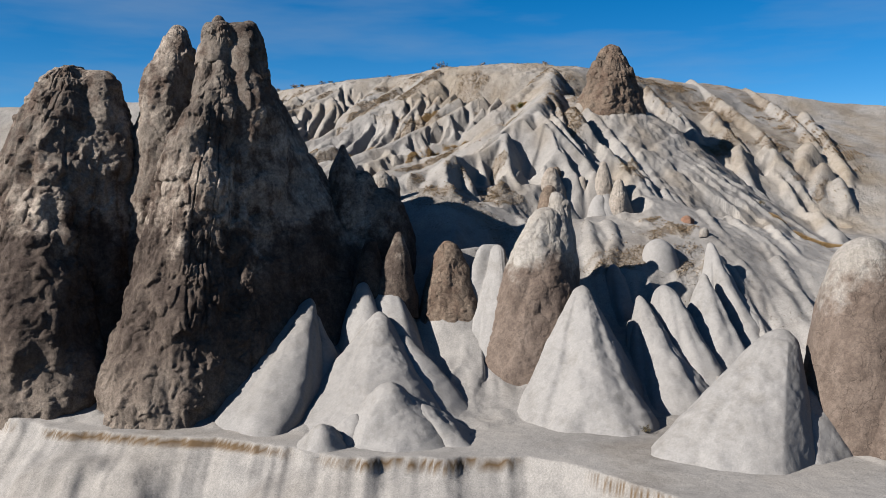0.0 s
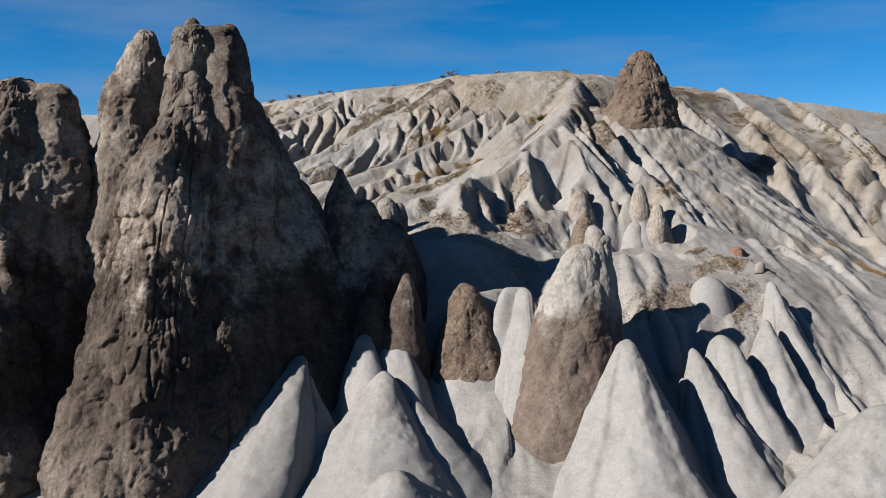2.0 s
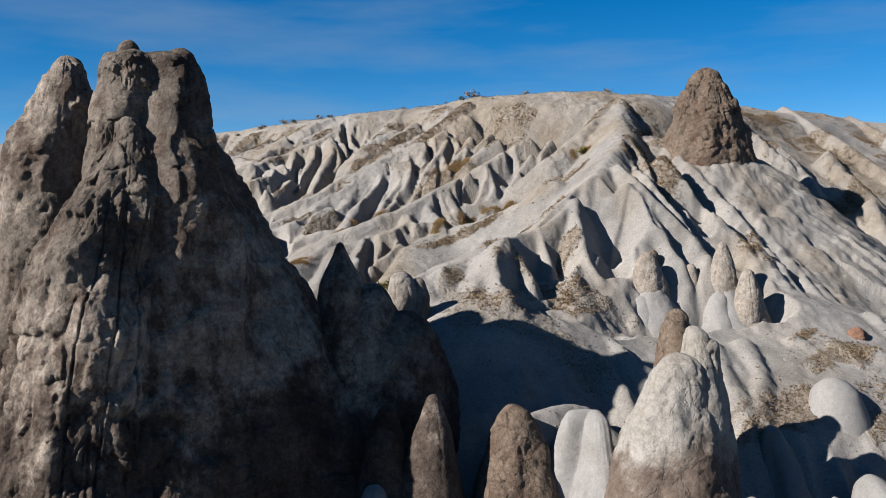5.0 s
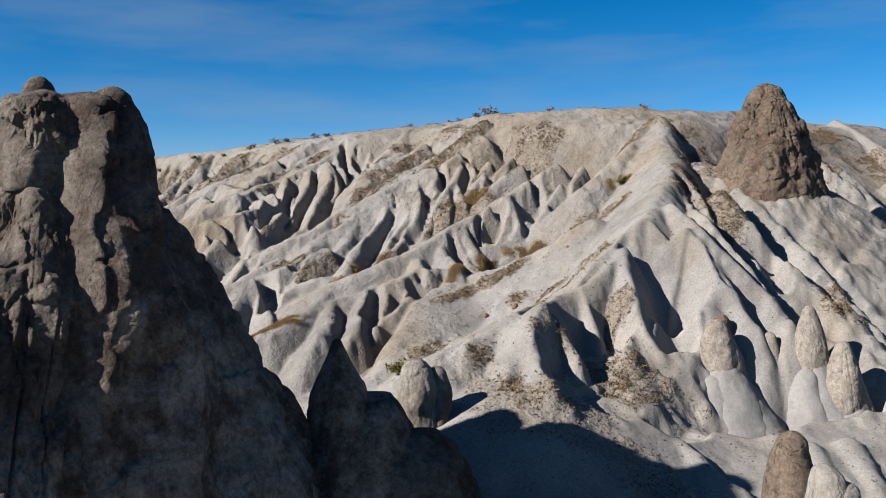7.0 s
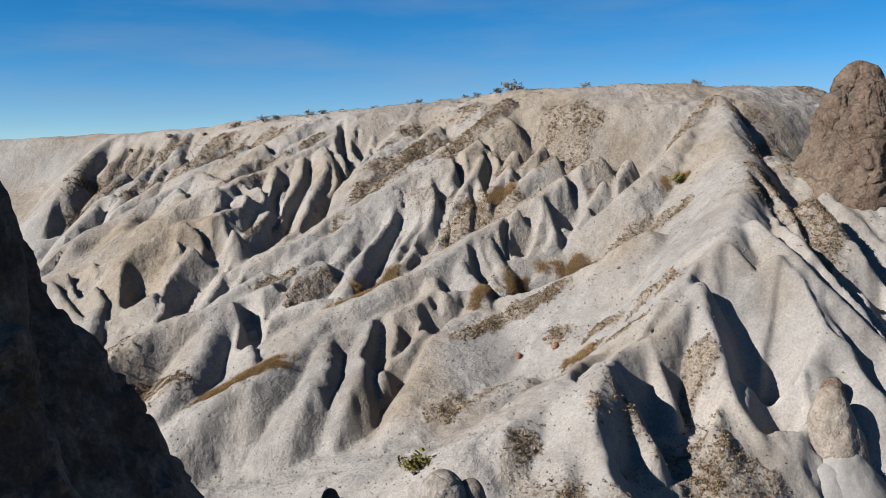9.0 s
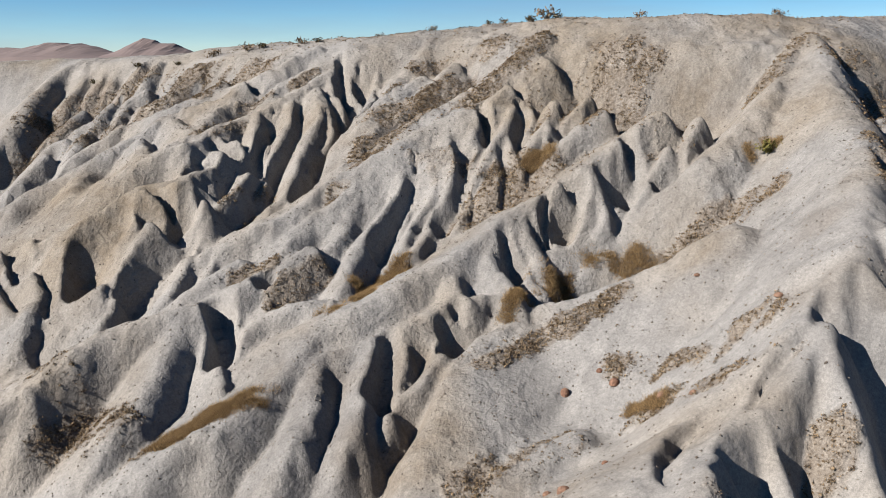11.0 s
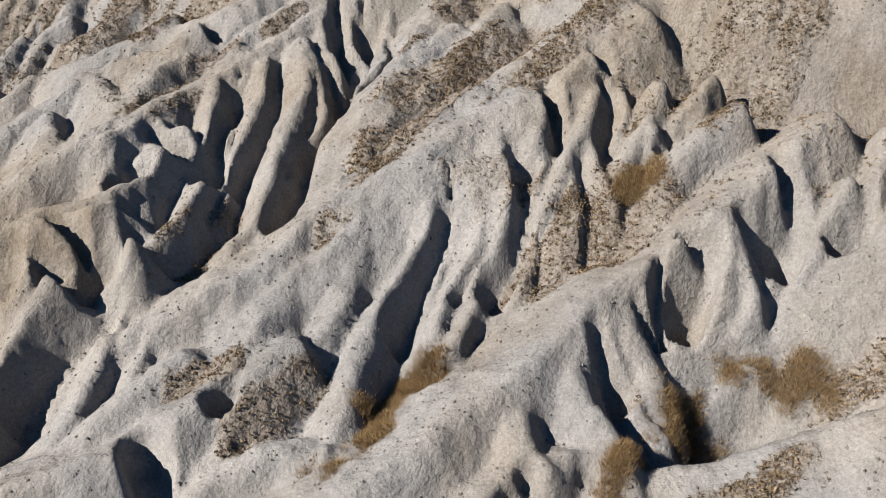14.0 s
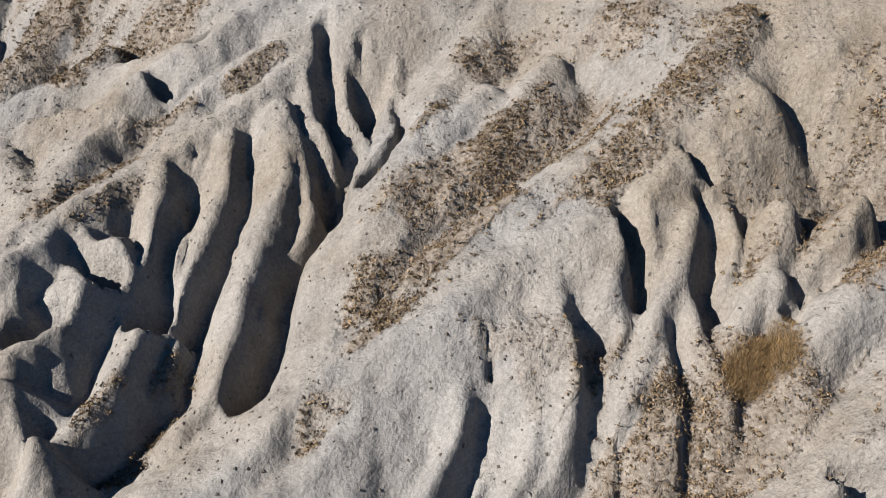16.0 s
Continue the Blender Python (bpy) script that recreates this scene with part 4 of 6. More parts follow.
land.ridge([(-15.1, 134.4, 26.4), (-17.2, 134.6, 26), (-19, 133.4, 25.2), (-19.7, 132.1, 24.5)], 1.98, 0.8, 0.9, 0.5, wave=0.25, near=True)
land.ridge([(-5.6, 133.7, 26.9), (-7.2, 133.4, 26.8), (-8.8, 132.2, 26.3), (-11.2, 130.7, 25.5), (-13.2, 129.9, 24.9), (-15.2, 129.1, 24.4), (-16.5, 127.9, 23.8), (-17.7, 126.4, 23.3), (-19.2, 124.6, 22.6)], 1.53, 0.5, 0.7, 0.5, wave=0.25, near=True)
land.ridge([(-21.8, 162.1, 39.7), (-23.2, 160.5, 38.6), (-24.7, 159.4, 37.6), (-25.8, 157.9, 36.7), (-26.7, 155.9, 35.8), (-27.2, 153.5, 34.9), (-28.1, 151.1, 34)], 1.35, 0.6, 0.7, 0.5, wave=0.25, near=True)
land.ridge([(-27.7, 163.5, 38.1), (-29.7, 161.9, 36.8), (-32.3, 161.5, 35.8)], 1.17, 0.6, 0.7, 0.5, wave=0.25, near=True)
land.ridge([(-10.4, 156.7, 38.6), (-11.7, 155.1, 37.6), (-12.7, 153.3, 36.6)], 0.81, 0.8, 0.4, 0.5, wave=0.25, near=True)
land.ridge([(-7.9, 157.4, 39.6), (-9.1, 155.8, 38.5), (-10.6, 154, 37.2)], 0.81, 0.8, 0.4, 0.5, wave=0.25, near=True)
land.ridge([(-10.7, 149.4, 35), (-12.4, 148.4, 34.1), (-13.9, 147.4, 33.2), (-15, 147.1, 32.7)], 0.81, 0.6, 0.5, 0.5, wave=0.25, near=True)
land.ridge([(13.1, 125.3, 32.3), (14.6, 121.8, 29.9), (16.6, 119.7, 27.5), (18.3, 118, 25.6), (18.9, 116.3, 24.1)], 1.98, 1.4, 0.5, 0.5, wave=0.25, near=True)
land.ridge([(15, 121.5, 29.3), (15, 118.9, 27.1), (15.6, 116.7, 25.1), (16.1, 115.6, 23.9)], 1.98, 1.5, 0.4, 0.5, wave=0.25, near=True)
land.ridge([(8.1, 120.3, 29), (7.9, 117.4, 26.7), (8.4, 114.6, 24.3), (9.1, 112.8, 22.5)], 2.16, 1.5, 0.4, 0.5, wave=0.25, near=True)
land.ridge([(8.1, 120.5, 28.9), (5.6, 118.1, 27), (4.1, 117, 26.2), (2.2, 115.7, 25.5), (1.1, 115.1, 25.3), (0.4, 111.4, 24), (0.5, 106.8, 22.8), (0.9, 105, 22.1)], 2.16, 1.4, 0.5, 0.5, wave=0.25, near=True)
land.ridge([(2, 116.3, 25.3), (2.8, 113.7, 24), (2.8, 111.4, 22.8)], 2.4, 1.4, 0.3, 0.2, wave=0.15, near=True)
land.ridge([(-0.5, 149.1, 37.2), (-0.9, 148.1, 36.2), (-1.6, 147.1, 35.3), (-2.2, 146.1, 34.5), (-2.1, 145.5, 33.9)], 2.7, 1.26, 0.6, 0.2, wave=0.15, near=True)
land.ridge([(-1.2, 147.1, 35.5), (-1, 145.9, 34.5), (-1.4, 144.9, 33.7)], 2.7, 1.68, 0.4, 0.2, wave=0.15, near=True)
land.ridge([(1.8, 148.8, 37.4), (1.4, 148.4, 37), (1, 148, 36.6)], 2.7, 1.26, 0.4, 0.2, wave=0.15, near=True)
land.ridge([(2.4, 146.9, 36.5), (0.9, 146.1, 35.4), (-0.5, 145.2, 34.4), (-0.9, 144.2, 33.5), (-0.4, 143.8, 33.2)], 2.4, 0.98, 0.8, 0.2, wave=0.15, near=True)
land.ridge([(-16.7, 162.6, 40.2), (-16.3, 159.8, 38.6), (-16, 157.9, 37.5), (-15.1, 155.9, 36.3)], 4.5, 2.1, 0.25, 0.2, wave=0.15, near=True)
land.ridge([(-14.5, 162.7, 40.5), (-13.9, 158.6, 38), (-14.7, 155.6, 36.1), (-15.3, 153.5, 34.6), (-15.3, 152.7, 34.1)], 3.6, 1.68, 0.35, 0.2, wave=0.15, near=True)
land.ridge([(-17.9, 159.4, 38.7), (-17.6, 157.5, 37.6), (-16.7, 155.8, 36.5), (-15.8, 153.8, 35.2)], 3.6, 1.68, 0.35, 0.2, wave=0.15, near=True)
land.ridge([(-18.3, 157, 37.5), (-17.3, 154.7, 35.7), (-16.7, 152.6, 34.2), (-16.5, 150.8, 33)], 3.9, 1.68, 0.3, 0.2, wave=0.15, near=True)
land.ridge([(-18.6, 157.4, 37.8), (-18.1, 154.6, 35.9), (-18.7, 152.4, 34.3), (-19.2, 150.4, 32.9), (-19.5, 148.5, 31.7), (-19.8, 146.9, 30.6), (-20.7, 146, 30), (-20.8, 145.1, 29.4)], 3.0, 1.4, 0.6, 0.2, wave=0.15, near=True)
land.ridge([(-20.7, 156.3, 36.9), (-20.3, 154.6, 35.7), (-20.9, 152.7, 34.1), (-21.3, 150.8, 32.7), (-21.6, 148.8, 31.3), (-21.7, 147.7, 30.5)], 3.0, 1.4, 0.55, 0.2, wave=0.15, near=True)
land.ridge([(-23, 155.3, 36.1), (-22.7, 153.4, 34.9), (-22.4, 150.7, 33.4), (-22.8, 148.2, 32), (-23.1, 146.5, 31.1), (-23.9, 145.3, 30.4), (-24.6, 143.7, 29.4)], 2.7, 1.26, 0.6, 0.2, wave=0.15, near=True)
land.ridge([(-25.4, 151.9, 34.4), (-24.9, 150.4, 33.5), (-24.9, 148.7, 32.4), (-24.8, 147.3, 31.4)], 2.4, 1.26, 0.7, 0.2, wave=0.15, near=True)
land.ridge([(-27.1, 150, 33.7), (-26.5, 148.5, 32.5)], 2.4, 1.26, 0.7, 0.2, wave=0.15, near=True)
land.ridge([(-3.7, 151.6, 37.8), (-3.5, 149.5, 36.6), (-4.4, 147.7, 35.3), (-5.4, 145.9, 33.8), (-6.1, 144.5, 32.6)], 3.3, 1.4, 0.5, 0.2, wave=0.15, near=True)
land.ridge([(-4.2, 147.7, 34.9), (-3.6, 145.5, 33.7), (-3, 144.1, 32.9)], 3.3, 1.54, 0.4, 0.2, wave=0.15, near=True)
land.ridge([(-4.9, 146.5, 34.1), (-4.6, 144.4, 32.7)], 2.7, 1.26, 0.4, 0.2, wave=0.15, near=True)
land.ridge([(-2.8, 152.5, 38.2), (-2.2, 150, 36.6), (-2, 148.9, 35.8), (-2.4, 147.8, 35)], 3.9, 1.82, 0.3, 0.2, wave=0.15, near=True)
land.ridge([(-6.9, 149.5, 36.1), (-6.4, 148.2, 35.2), (-6.2, 146.6, 34)], 3.0, 1.26, 0.4, 0.2, wave=0.15, near=True)
land.ridge([(-8.6, 149.1, 35.4), (-7.9, 146.8, 34.3), (-7.3, 145.4, 33.4)], 2.25, 1.05, 0.5, 0.2, wave=0.15, near=True)
land.ridge([(-11.1, 146.3, 33.1), (-11.3, 143.8, 31.6), (-12.5, 142.1, 30.1), (-13.6, 140.2, 28.8), (-14.1, 138.2, 27.8), (-14.2, 136.1, 27)], 2.7, 1.4, 0.9, 0.2, wave=0.15, near=True)
land.ridge([(-8.8, 144.9, 32.3), (-9.4, 142.7, 30.7), (-10.5, 141, 29.3), (-10.9, 139.6, 28.4)], 3.0, 1.68, 0.5, 0.2, wave=0.15, near=True)
land.ridge([(-8, 145, 32.5), (-8.1, 142.5, 30.8), (-9.2, 140.8, 29.4), (-10.1, 138.8, 28.3)], 3.3, 1.4, 0.5, 0.2, wave=0.15, near=True)
land.ridge([(-14.3, 144.4, 31.3), (-14.7, 141.8, 29.7), (-15.4, 139.6, 28.4)], 2.1, 1.12, 0.8, 0.2, wave=0.15, near=True)
land.ridge([(-17.1, 142.2, 29.5), (-17.6, 140.1, 28.4), (-18.4, 138.4, 27.6)], 2.1, 1.12, 0.8, 0.2, wave=0.15, near=True)
land.ridge([(4.1, 144.6, 35.2), (4.6, 143, 33.9)], 3.6, 1.68, 0.25, 0.2, wave=0.15, near=True)
land.ridge([(2.7, 143.4, 34.4), (3.1, 141.6, 32.5), (2.7, 140.4, 31)], 3.0, 1.68, 0.5, 0.2, wave=0.15, near=True)
land.ridge([(0.9, 141.9, 33.1), (1.5, 140.1, 31.6), (1.5, 138.9, 30.4), (0.5, 138.4, 29.2), (-0.5, 137.7, 28), (-0.8, 137.4, 27.4)], 3.0, 1.54, 0.6, 0.2, wave=0.15, near=True)
land.ridge([(-1.5, 140.5, 31.8), (-1.1, 138.9, 30.1), (-1.5, 137.9, 28.7), (-2, 137.3, 27.7)], 2.7, 1.54, 0.5, 0.2, wave=0.15, near=True)
land.ridge([(-4, 139.2, 30.5), (-2.7, 137.8, 29.2), (-2.3, 137.1, 28.3)], 2.4, 1.26, 0.5, 0.2, wave=0.15, near=True)
land.ridge([(-4.1, 137.8, 29.4), (-3.4, 136.4, 28), (-3.1, 135.6, 27.2), (-2.5, 135, 26.8)], 3.0, 1.68, 0.35, 0.2, wave=0.15, near=True)
land.ridge([(-5.9, 137.4, 29.1), (-5.3, 135.4, 28), (-4.1, 133.5, 27.1)], 2.4, 1.26, 0.7, 0.2, wave=0.15, near=True)
land.ridge([(-8.1, 135.9, 28.2), (-7.3, 133.7, 27.2), (-6.7, 132.6, 26.8)], 2.25, 1.12, 0.8, 0.2, wave=0.15, near=True)
land.ridge([(6.1, 142.3, 34.5), (4.7, 141, 32.5), (3.6, 139.8, 30.8), (3.1, 139, 29.7)], 3.0, 1.54, 0.6, 0.2, wave=0.15, near=True)
land.ridge([(8.6, 144.4, 36.2), (7.2, 142.4, 34.5), (6.8, 142.1, 34.1)], 3.0, 1.54, 0.5, 0.2, wave=0.15, near=True)
land.ridge([(7.6, 140.5, 33.2), (5.5, 139.2, 31.6), (3.7, 138.6, 30.2), (2.3, 138.4, 29.3), (1.4, 137.6, 28.4)], 2.7, 0.7, 0.7, 0.2, wave=0.15, near=True)
land.ridge([(0.7, 146.2, 35.4), (-0.1, 144.8, 34.2), (-0.8, 144.2, 33.5)], 2.7, 1.05, 0.5, 0.2, wave=0.15, near=True)
land.ridge([(-21.3, 143.1, 29), (-22.6, 142.3, 28.5), (-23.1, 140, 27.1), (-23.4, 137.4, 25.6)], 3.3, 1.12, 0.5, 0.2, wave=0.15, near=True)
land.ridge([(-24.9, 141.6, 28.3), (-24.9, 138.6, 26.5), (-25.9, 135.8, 24.9)], 3.0, 1.12, 0.7, 0.2, wave=0.15, near=True)
land.ridge([(-27.9, 142.3, 29.4), (-28.3, 140.4, 28), (-28.6, 136.5, 25.1)], 3.3, 0.98, 0.35, 0.2, wave=0.15, near=True)
land.ridge([(-33.6, 143.3, 28.7), (-30.8, 140.2, 27.3), (-29.5, 138.2, 26.3)], 2.25, 1.05, 0.5, 0.2, wave=0.15, near=True)
land.ridge([(-23.3, 133.7, 25.7), (-23.8, 130.3, 23.8), (-24.2, 126.8, 22.2)], 1.95, 0.98, 1.3, 0.2, wave=0.15, near=True)
land.ridge([(-21.5, 134.4, 26.1), (-21, 132, 24.6), (-20, 129.4, 23.2)], 3.0, 1.26, 0.5, 0.2, wave=0.15, near=True)
land.ridge([(-18.5, 137.2, 27.3), (-18.6, 135.3, 26.1), (-19.4, 134.6, 25.4)], 3.0, 1.26, 0.5, 0.2, wave=0.15, near=True)
land.ridge([(-17.2, 131.3, 24.1), (-18.4, 131, 23.9), (-19.2, 130.1, 23.4)], 3.0, 1.12, 0.5, 0.2, wave=0.15, near=True)
land.ridge([(-6.6, 134, 26.6), (-5.7, 132.5, 26), (-6.3, 130.8, 25.2)], 3.0, 1.54, 0.6, 0.2, wave=0.15, near=True)
land.ridge([(-8.6, 132.7, 26.2), (-7.9, 130, 25.2), (-9.1, 127.7, 24), (-10.7, 126.5, 23), (-10.7, 125.4, 22.5)], 3.0, 1.4, 0.7, 0.2, wave=0.15, near=True)
land.ridge([(-10.4, 130.9, 25.4), (-10.2, 129.1, 24.5), (-10.8, 127.1, 23.3)], 3.0, 1.4, 0.4, 0.2, wave=0.15, near=True)
land.ridge([(-12, 130.5, 25.3), (-12.1, 127.6, 24.1), (-12.4, 123.8, 22.6)], 2.4, 1.26, 0.8, 0.2, wave=0.15, near=True)
land.ridge([(-14.7, 129.1, 24.5), (-14.6, 126.2, 23.4), (-14.9, 123.6, 22.5)], 2.1, 1.05, 0.9, 0.2, wave=0.15, near=True)
land.ridge([(7.7, 133, 31.2), (5, 133, 29.6), (2.3, 133.2, 28), (-0.5, 133.1, 26.9), (-3, 133.4, 26.4), (-4.7, 131.9, 25.8), (-6.2, 130.1, 25.2), (-7.6, 128.3, 24.4)], 0.5, 1.5, 0.8, 0.5, wave=0.25, near=True)
land.cut([(-27, 142.9, 28.5), (-25.2, 141.9, 27.4), (-26.2, 140.7, 26.4), (-27.2, 139.3, 25.2), (-27.6, 137.9, 24)], 2.24, 0.4, wave=0.2)
land.cut([(-30.5, 142.7, 27.9), (-31.7, 141.5, 26), (-31.3, 139.4, 23.8)], 1.96, 0.6, wave=0.2)
land.cut([(-5.4, 132.8, 25.7), (-6.2, 131.6, 24.5), (-7.6, 131, 23.2)], 2.8, 0.3, wave=0.2)
land.cut([(4.2, 126.4, 28.6), (4.5, 125.3, 27.8)], 4.2, 0.2, wave=0.2)
land.cut([(4.5, 128.7, 29.2), (4.5, 127, 28.3)], 4.2, 0.15, wave=0.2)
land.cut([(-17.4, 161, 38.9), (-16.7, 158.1, 36.9), (-15.7, 156.4, 35.8), (-16, 154.7, 34.5), (-16.2, 153.1, 33.3), (-16.9, 152.1, 32.3), (-17.7, 151.1, 31.5), (-18, 149.5, 30.4), (-18.2, 148.2, 29.4), (-18.5, 146.8, 28.3)], 3.64, 0.25, wave=0.2)
land.cut([(-15.5, 160.6, 38.9), (-15.5, 158.5, 36.8), (-15.3, 157.4, 35.7)], 4.9, 0.1, wave=0.2)
land.cut([(-13.8, 160.4, 39), (-13.8, 157.7, 37.1), (-14, 155.5, 35.5), (-15, 153.8, 34)], 4.2, 0.12, wave=0.2)
land.cut([(-17.3, 155.8, 36), (-16.5, 154.6, 34), (-16.4, 153.8, 32.9)], 4.2, 0.15, wave=0.2)
land.cut([(-19.8, 155.2, 35.7), (-20, 152.7, 33.1), (-20.5, 151.2, 31.5), (-20.9, 149.6, 30)], 3.36, 0.2, wave=0.2)
land.cut([(-22, 155.7, 35.7), (-22.2, 153.3, 33.6), (-22.2, 151.2, 31.7), (-22.6, 149.4, 30.1)], 3.36, 0.2, wave=0.2)
land.cut([(-25.7, 151.6, 33.4), (-24.2, 150.5, 31.3)], 3.36, 0.2, wave=0.2)
land.cut([(-26.3, 149.3, 32.4), (-25.6, 148.6, 31.1), (-26.2, 148, 30)], 3.36, 0.25, wave=0.2)
land.cut([(-18, 151.8, 33.7), (-18.1, 151.1, 32.6), (-18.2, 150.2, 31.2)], 4.2, 0.12, wave=0.2)
land.cut([(-22.5, 162.4, 38.9), (-23, 161.6, 37.4)], 3.64, 0.15, wave=0.2)
land.cut([(-24.5, 159.7, 37), (-23.9, 159.2, 36)], 3.64, 0.15, wave=0.2)
land.cut([(-6.1, 150, 35.5), (-5.5, 148.5, 34.2), (-5.6, 147.4, 32.9)], 4.2, 0.15, wave=0.2)
land.cut([(-3.1, 150, 36.3), (-2.8, 148.6, 34.9), (-3.3, 147.8, 34), (-3.1, 146.8, 33.1)], 4.2, 0.15, wave=0.2)
land.cut([(-3.5, 151.6, 37.4), (-2.8, 150.6, 36.1)], 4.9, 0.08, wave=0.2)
land.cut([(-7.8, 146.7, 33.7), (-7, 146.2, 32.1)], 3.64, 0.15, wave=0.2)
land.cut([(-10.4, 146.4, 33.2), (-10.3, 145.4, 31.9)], 4.9, 0.05, wave=0.2)
land.cut([(-0.5, 146.9, 35), (-0.9, 146.2, 33.3)], 4.2, 0.15, wave=0.2)
land.cut([(-10.5, 144.5, 31.3), (-10.8, 143.2, 30), (-11.5, 142, 28.6), (-12, 141, 27.4), (-12.4, 140, 26.4)], 3.36, 0.2, wave=0.2)
land.cut([(-8.9, 142.7, 30.4), (-10.1, 141.4, 28.3)], 4.2, 0.1, wave=0.2)
land.cut([(-7.5, 146.6, 33.4), (-7, 144.5, 31.7), (-7.3, 142.8, 29.9), (-8.4, 141.4, 28.1)], 2.8, 0.3, wave=0.2)
land.cut([(-0.7, 141.2, 31.6), (0.2, 140.4, 30.5), (-0.5, 139.5, 28.9), (-1.1, 138.7, 27.1)], 3.36, 0.2, wave=0.2)
land.cut([(1.7, 141.4, 32.1), (2.5, 140.9, 30.3), (3.3, 140.8, 29.2)], 3.36, 0.25, wave=0.2)
land.cut([(3.6, 143.7, 34.1), (3.9, 142.3, 32.3), (3.7, 141.3, 30.7), (3.1, 140.7, 29.1)], 3.36, 0.2, wave=0.2)
land.cut([(6.7, 142.1, 34.1), (6.4, 141, 32.1), (5.5, 140.5, 30.3)], 3.36, 0.25, wave=0.2)
land.cut([(-4.7, 137.9, 28.9), (-4.4, 136.8, 27.5), (-3.8, 136, 26.3)], 3.36, 0.2, wave=0.2)
land.cut([(-3, 138.7, 29.7), (-2.5, 138.1, 28)], 4.2, 0.12, wave=0.2)
land.cut([(-1.8, 140.4, 31.2), (-2, 139.2, 29.5), (-1.9, 138.2, 28)], 4.2, 0.1, wave=0.2)
land.cut([(-21.9, 135.3, 25.1), (-20.8, 133.3, 23.4), (-20.7, 131.3, 21.7)], 3.08, 0.4, wave=0.2)
land.cut([(-11.3, 130.6, 24.7), (-11.2, 128.9, 23.4), (-11.3, 126.6, 21.6)], 3.08, 0.25, wave=0.2)
land.cut([(-7.6, 132.6, 25.8), (-7, 130.9, 24.6), (-8.1, 130, 23.2)], 3.36, 0.25, wave=0.2)
land.cut([(-18.7, 137.3, 26.7), (-19.2, 136.6, 24.7)], 3.64, 0.2, wave=0.2)
land.cut([(4.6, 129.7, 29.2), (4.6, 127.4, 28.4), (4.7, 125.8, 27.8)], 4.2, 0.12, wave=0.2)
land.cut([(-0.6, 126.7, 26.6), (-0.3, 126.4, 26)], 4.2, 0.08, wave=0.2)
land.cut([(0.2, 123.4, 26.5), (-0.1, 122, 25.4)], 4.2, 0.1, wave=0.2)
land.cut([(1.3, 123.7, 27), (1.4, 122.9, 26.3)], 4.2, 0.06, wave=0.2)
land.cut([(2.6, 123.9, 27.6), (2.8, 123.9, 26.8)], 4.2, 0.08, wave=0.2)
land.cut([(-3.1, 124.3, 25.3), (-3.1, 123.3, 24.6)], 4.2, 0.08, wave=0.2)
land.cut([(-4.6, 122.9, 24.5), (-4.3, 122.4, 23.7)], 4.2, 0.1, wave=0.2)
land.cut([(-6.1, 124.1, 24.3), (-6, 123.3, 23.5)], 4.2, 0.06, wave=0.2)

# skirts that join the free-standing cones to the ground: tip x, y, z of each cone
for k, (tx, ty, tz) in enumerate(((12.9, 85.6, 12.4), (15.2, 85.2, 9.0), (4.6, 90.5, 14.8), (1.6, 88.0, 8.6), (8.6, 87.0, 8.0), (-12.3, 85.6, 11.2), (-4.7, 84.0, 9.0), (-7.4, 87.2, 12.9), (-4.4, 88.9, 12.3),
                                  (18.6, 88.2, 11.2), (21.6, 91.0, 12.2), (26.6, 94.5, 12.7), (30.8, 93.6, 9.2), (28.3, 98.3, 15.6), (33.5, 95.5, 11.0), (36.5, 92.5, 9.0), (24.4, 89.5, 8.5))):
    side = 0.8 * math.sin(2.3 * k)
    land.ridge([(tx + 0.2, ty + 2.5, 0.66 * tz + 0.6), (tx - 0.2, ty - 0.4, 0.56 * tz), (tx + side, ty - 3.2, 0.34 * tz + 0.6), (tx + 1.6 * side, ty - 6.0, 0.12 * tz + 1.0)], 0.75, 0.6, 0.9, 1.2, wave=0.4)

# ---- ground mesh ----
def ground_mesh():
    X, Y, Z = land.X, land.Y, land.Z
    ny, nx = Z.shape
    me = bpy.data.meshes.new("ground")
    me.vertices.add(nx * ny)
    me.vertices.foreach_set("co", np.stack([X, Y, Z], -1).astype(np.float32).ravel())
    i, j = np.meshgrid(np.arange(nx - 1), np.arange(ny - 1))
    a = (j * nx + i).ravel()
    quads = np.stack([a, a + 1, a + nx + 1, a + nx], -1).astype(np.int32)
    me.loops.add(quads.size)
    me.loops.foreach_set("vertex_index", quads.ravel())
    me.polygons.add(len(quads))
    me.polygons.foreach_set("loop_start", np.arange(len(quads), dtype=np.int32) * 4)
    me.polygons.foreach_set("loop_total", np.full(len(quads), 4, np.int32))
    me.polygons.foreach_set("use_smooth", np.ones(len(quads), bool))
    me.update()
    for name, field in (("soil", SOIL), ("warm", WARM), ("band", BAND), ("calm", CALM), ("bounce_cut", BOUNCE_CUT)):
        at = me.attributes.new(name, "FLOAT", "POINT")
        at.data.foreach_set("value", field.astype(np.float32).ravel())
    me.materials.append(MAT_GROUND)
    return me


def blurred(z, n):
    for _ in range(n):
        z = (z + np.roll(z, 1, 0) + np.roll(z, -1, 0) + np.roll(z, 1, 1) + np.roll(z, -1, 1)) / 5
    return z


# worn edges
land.Z = np.where(land.edge < -2, 0.88 * land.Z + 0.12 * blurred(land.Z, 1), land.Z)
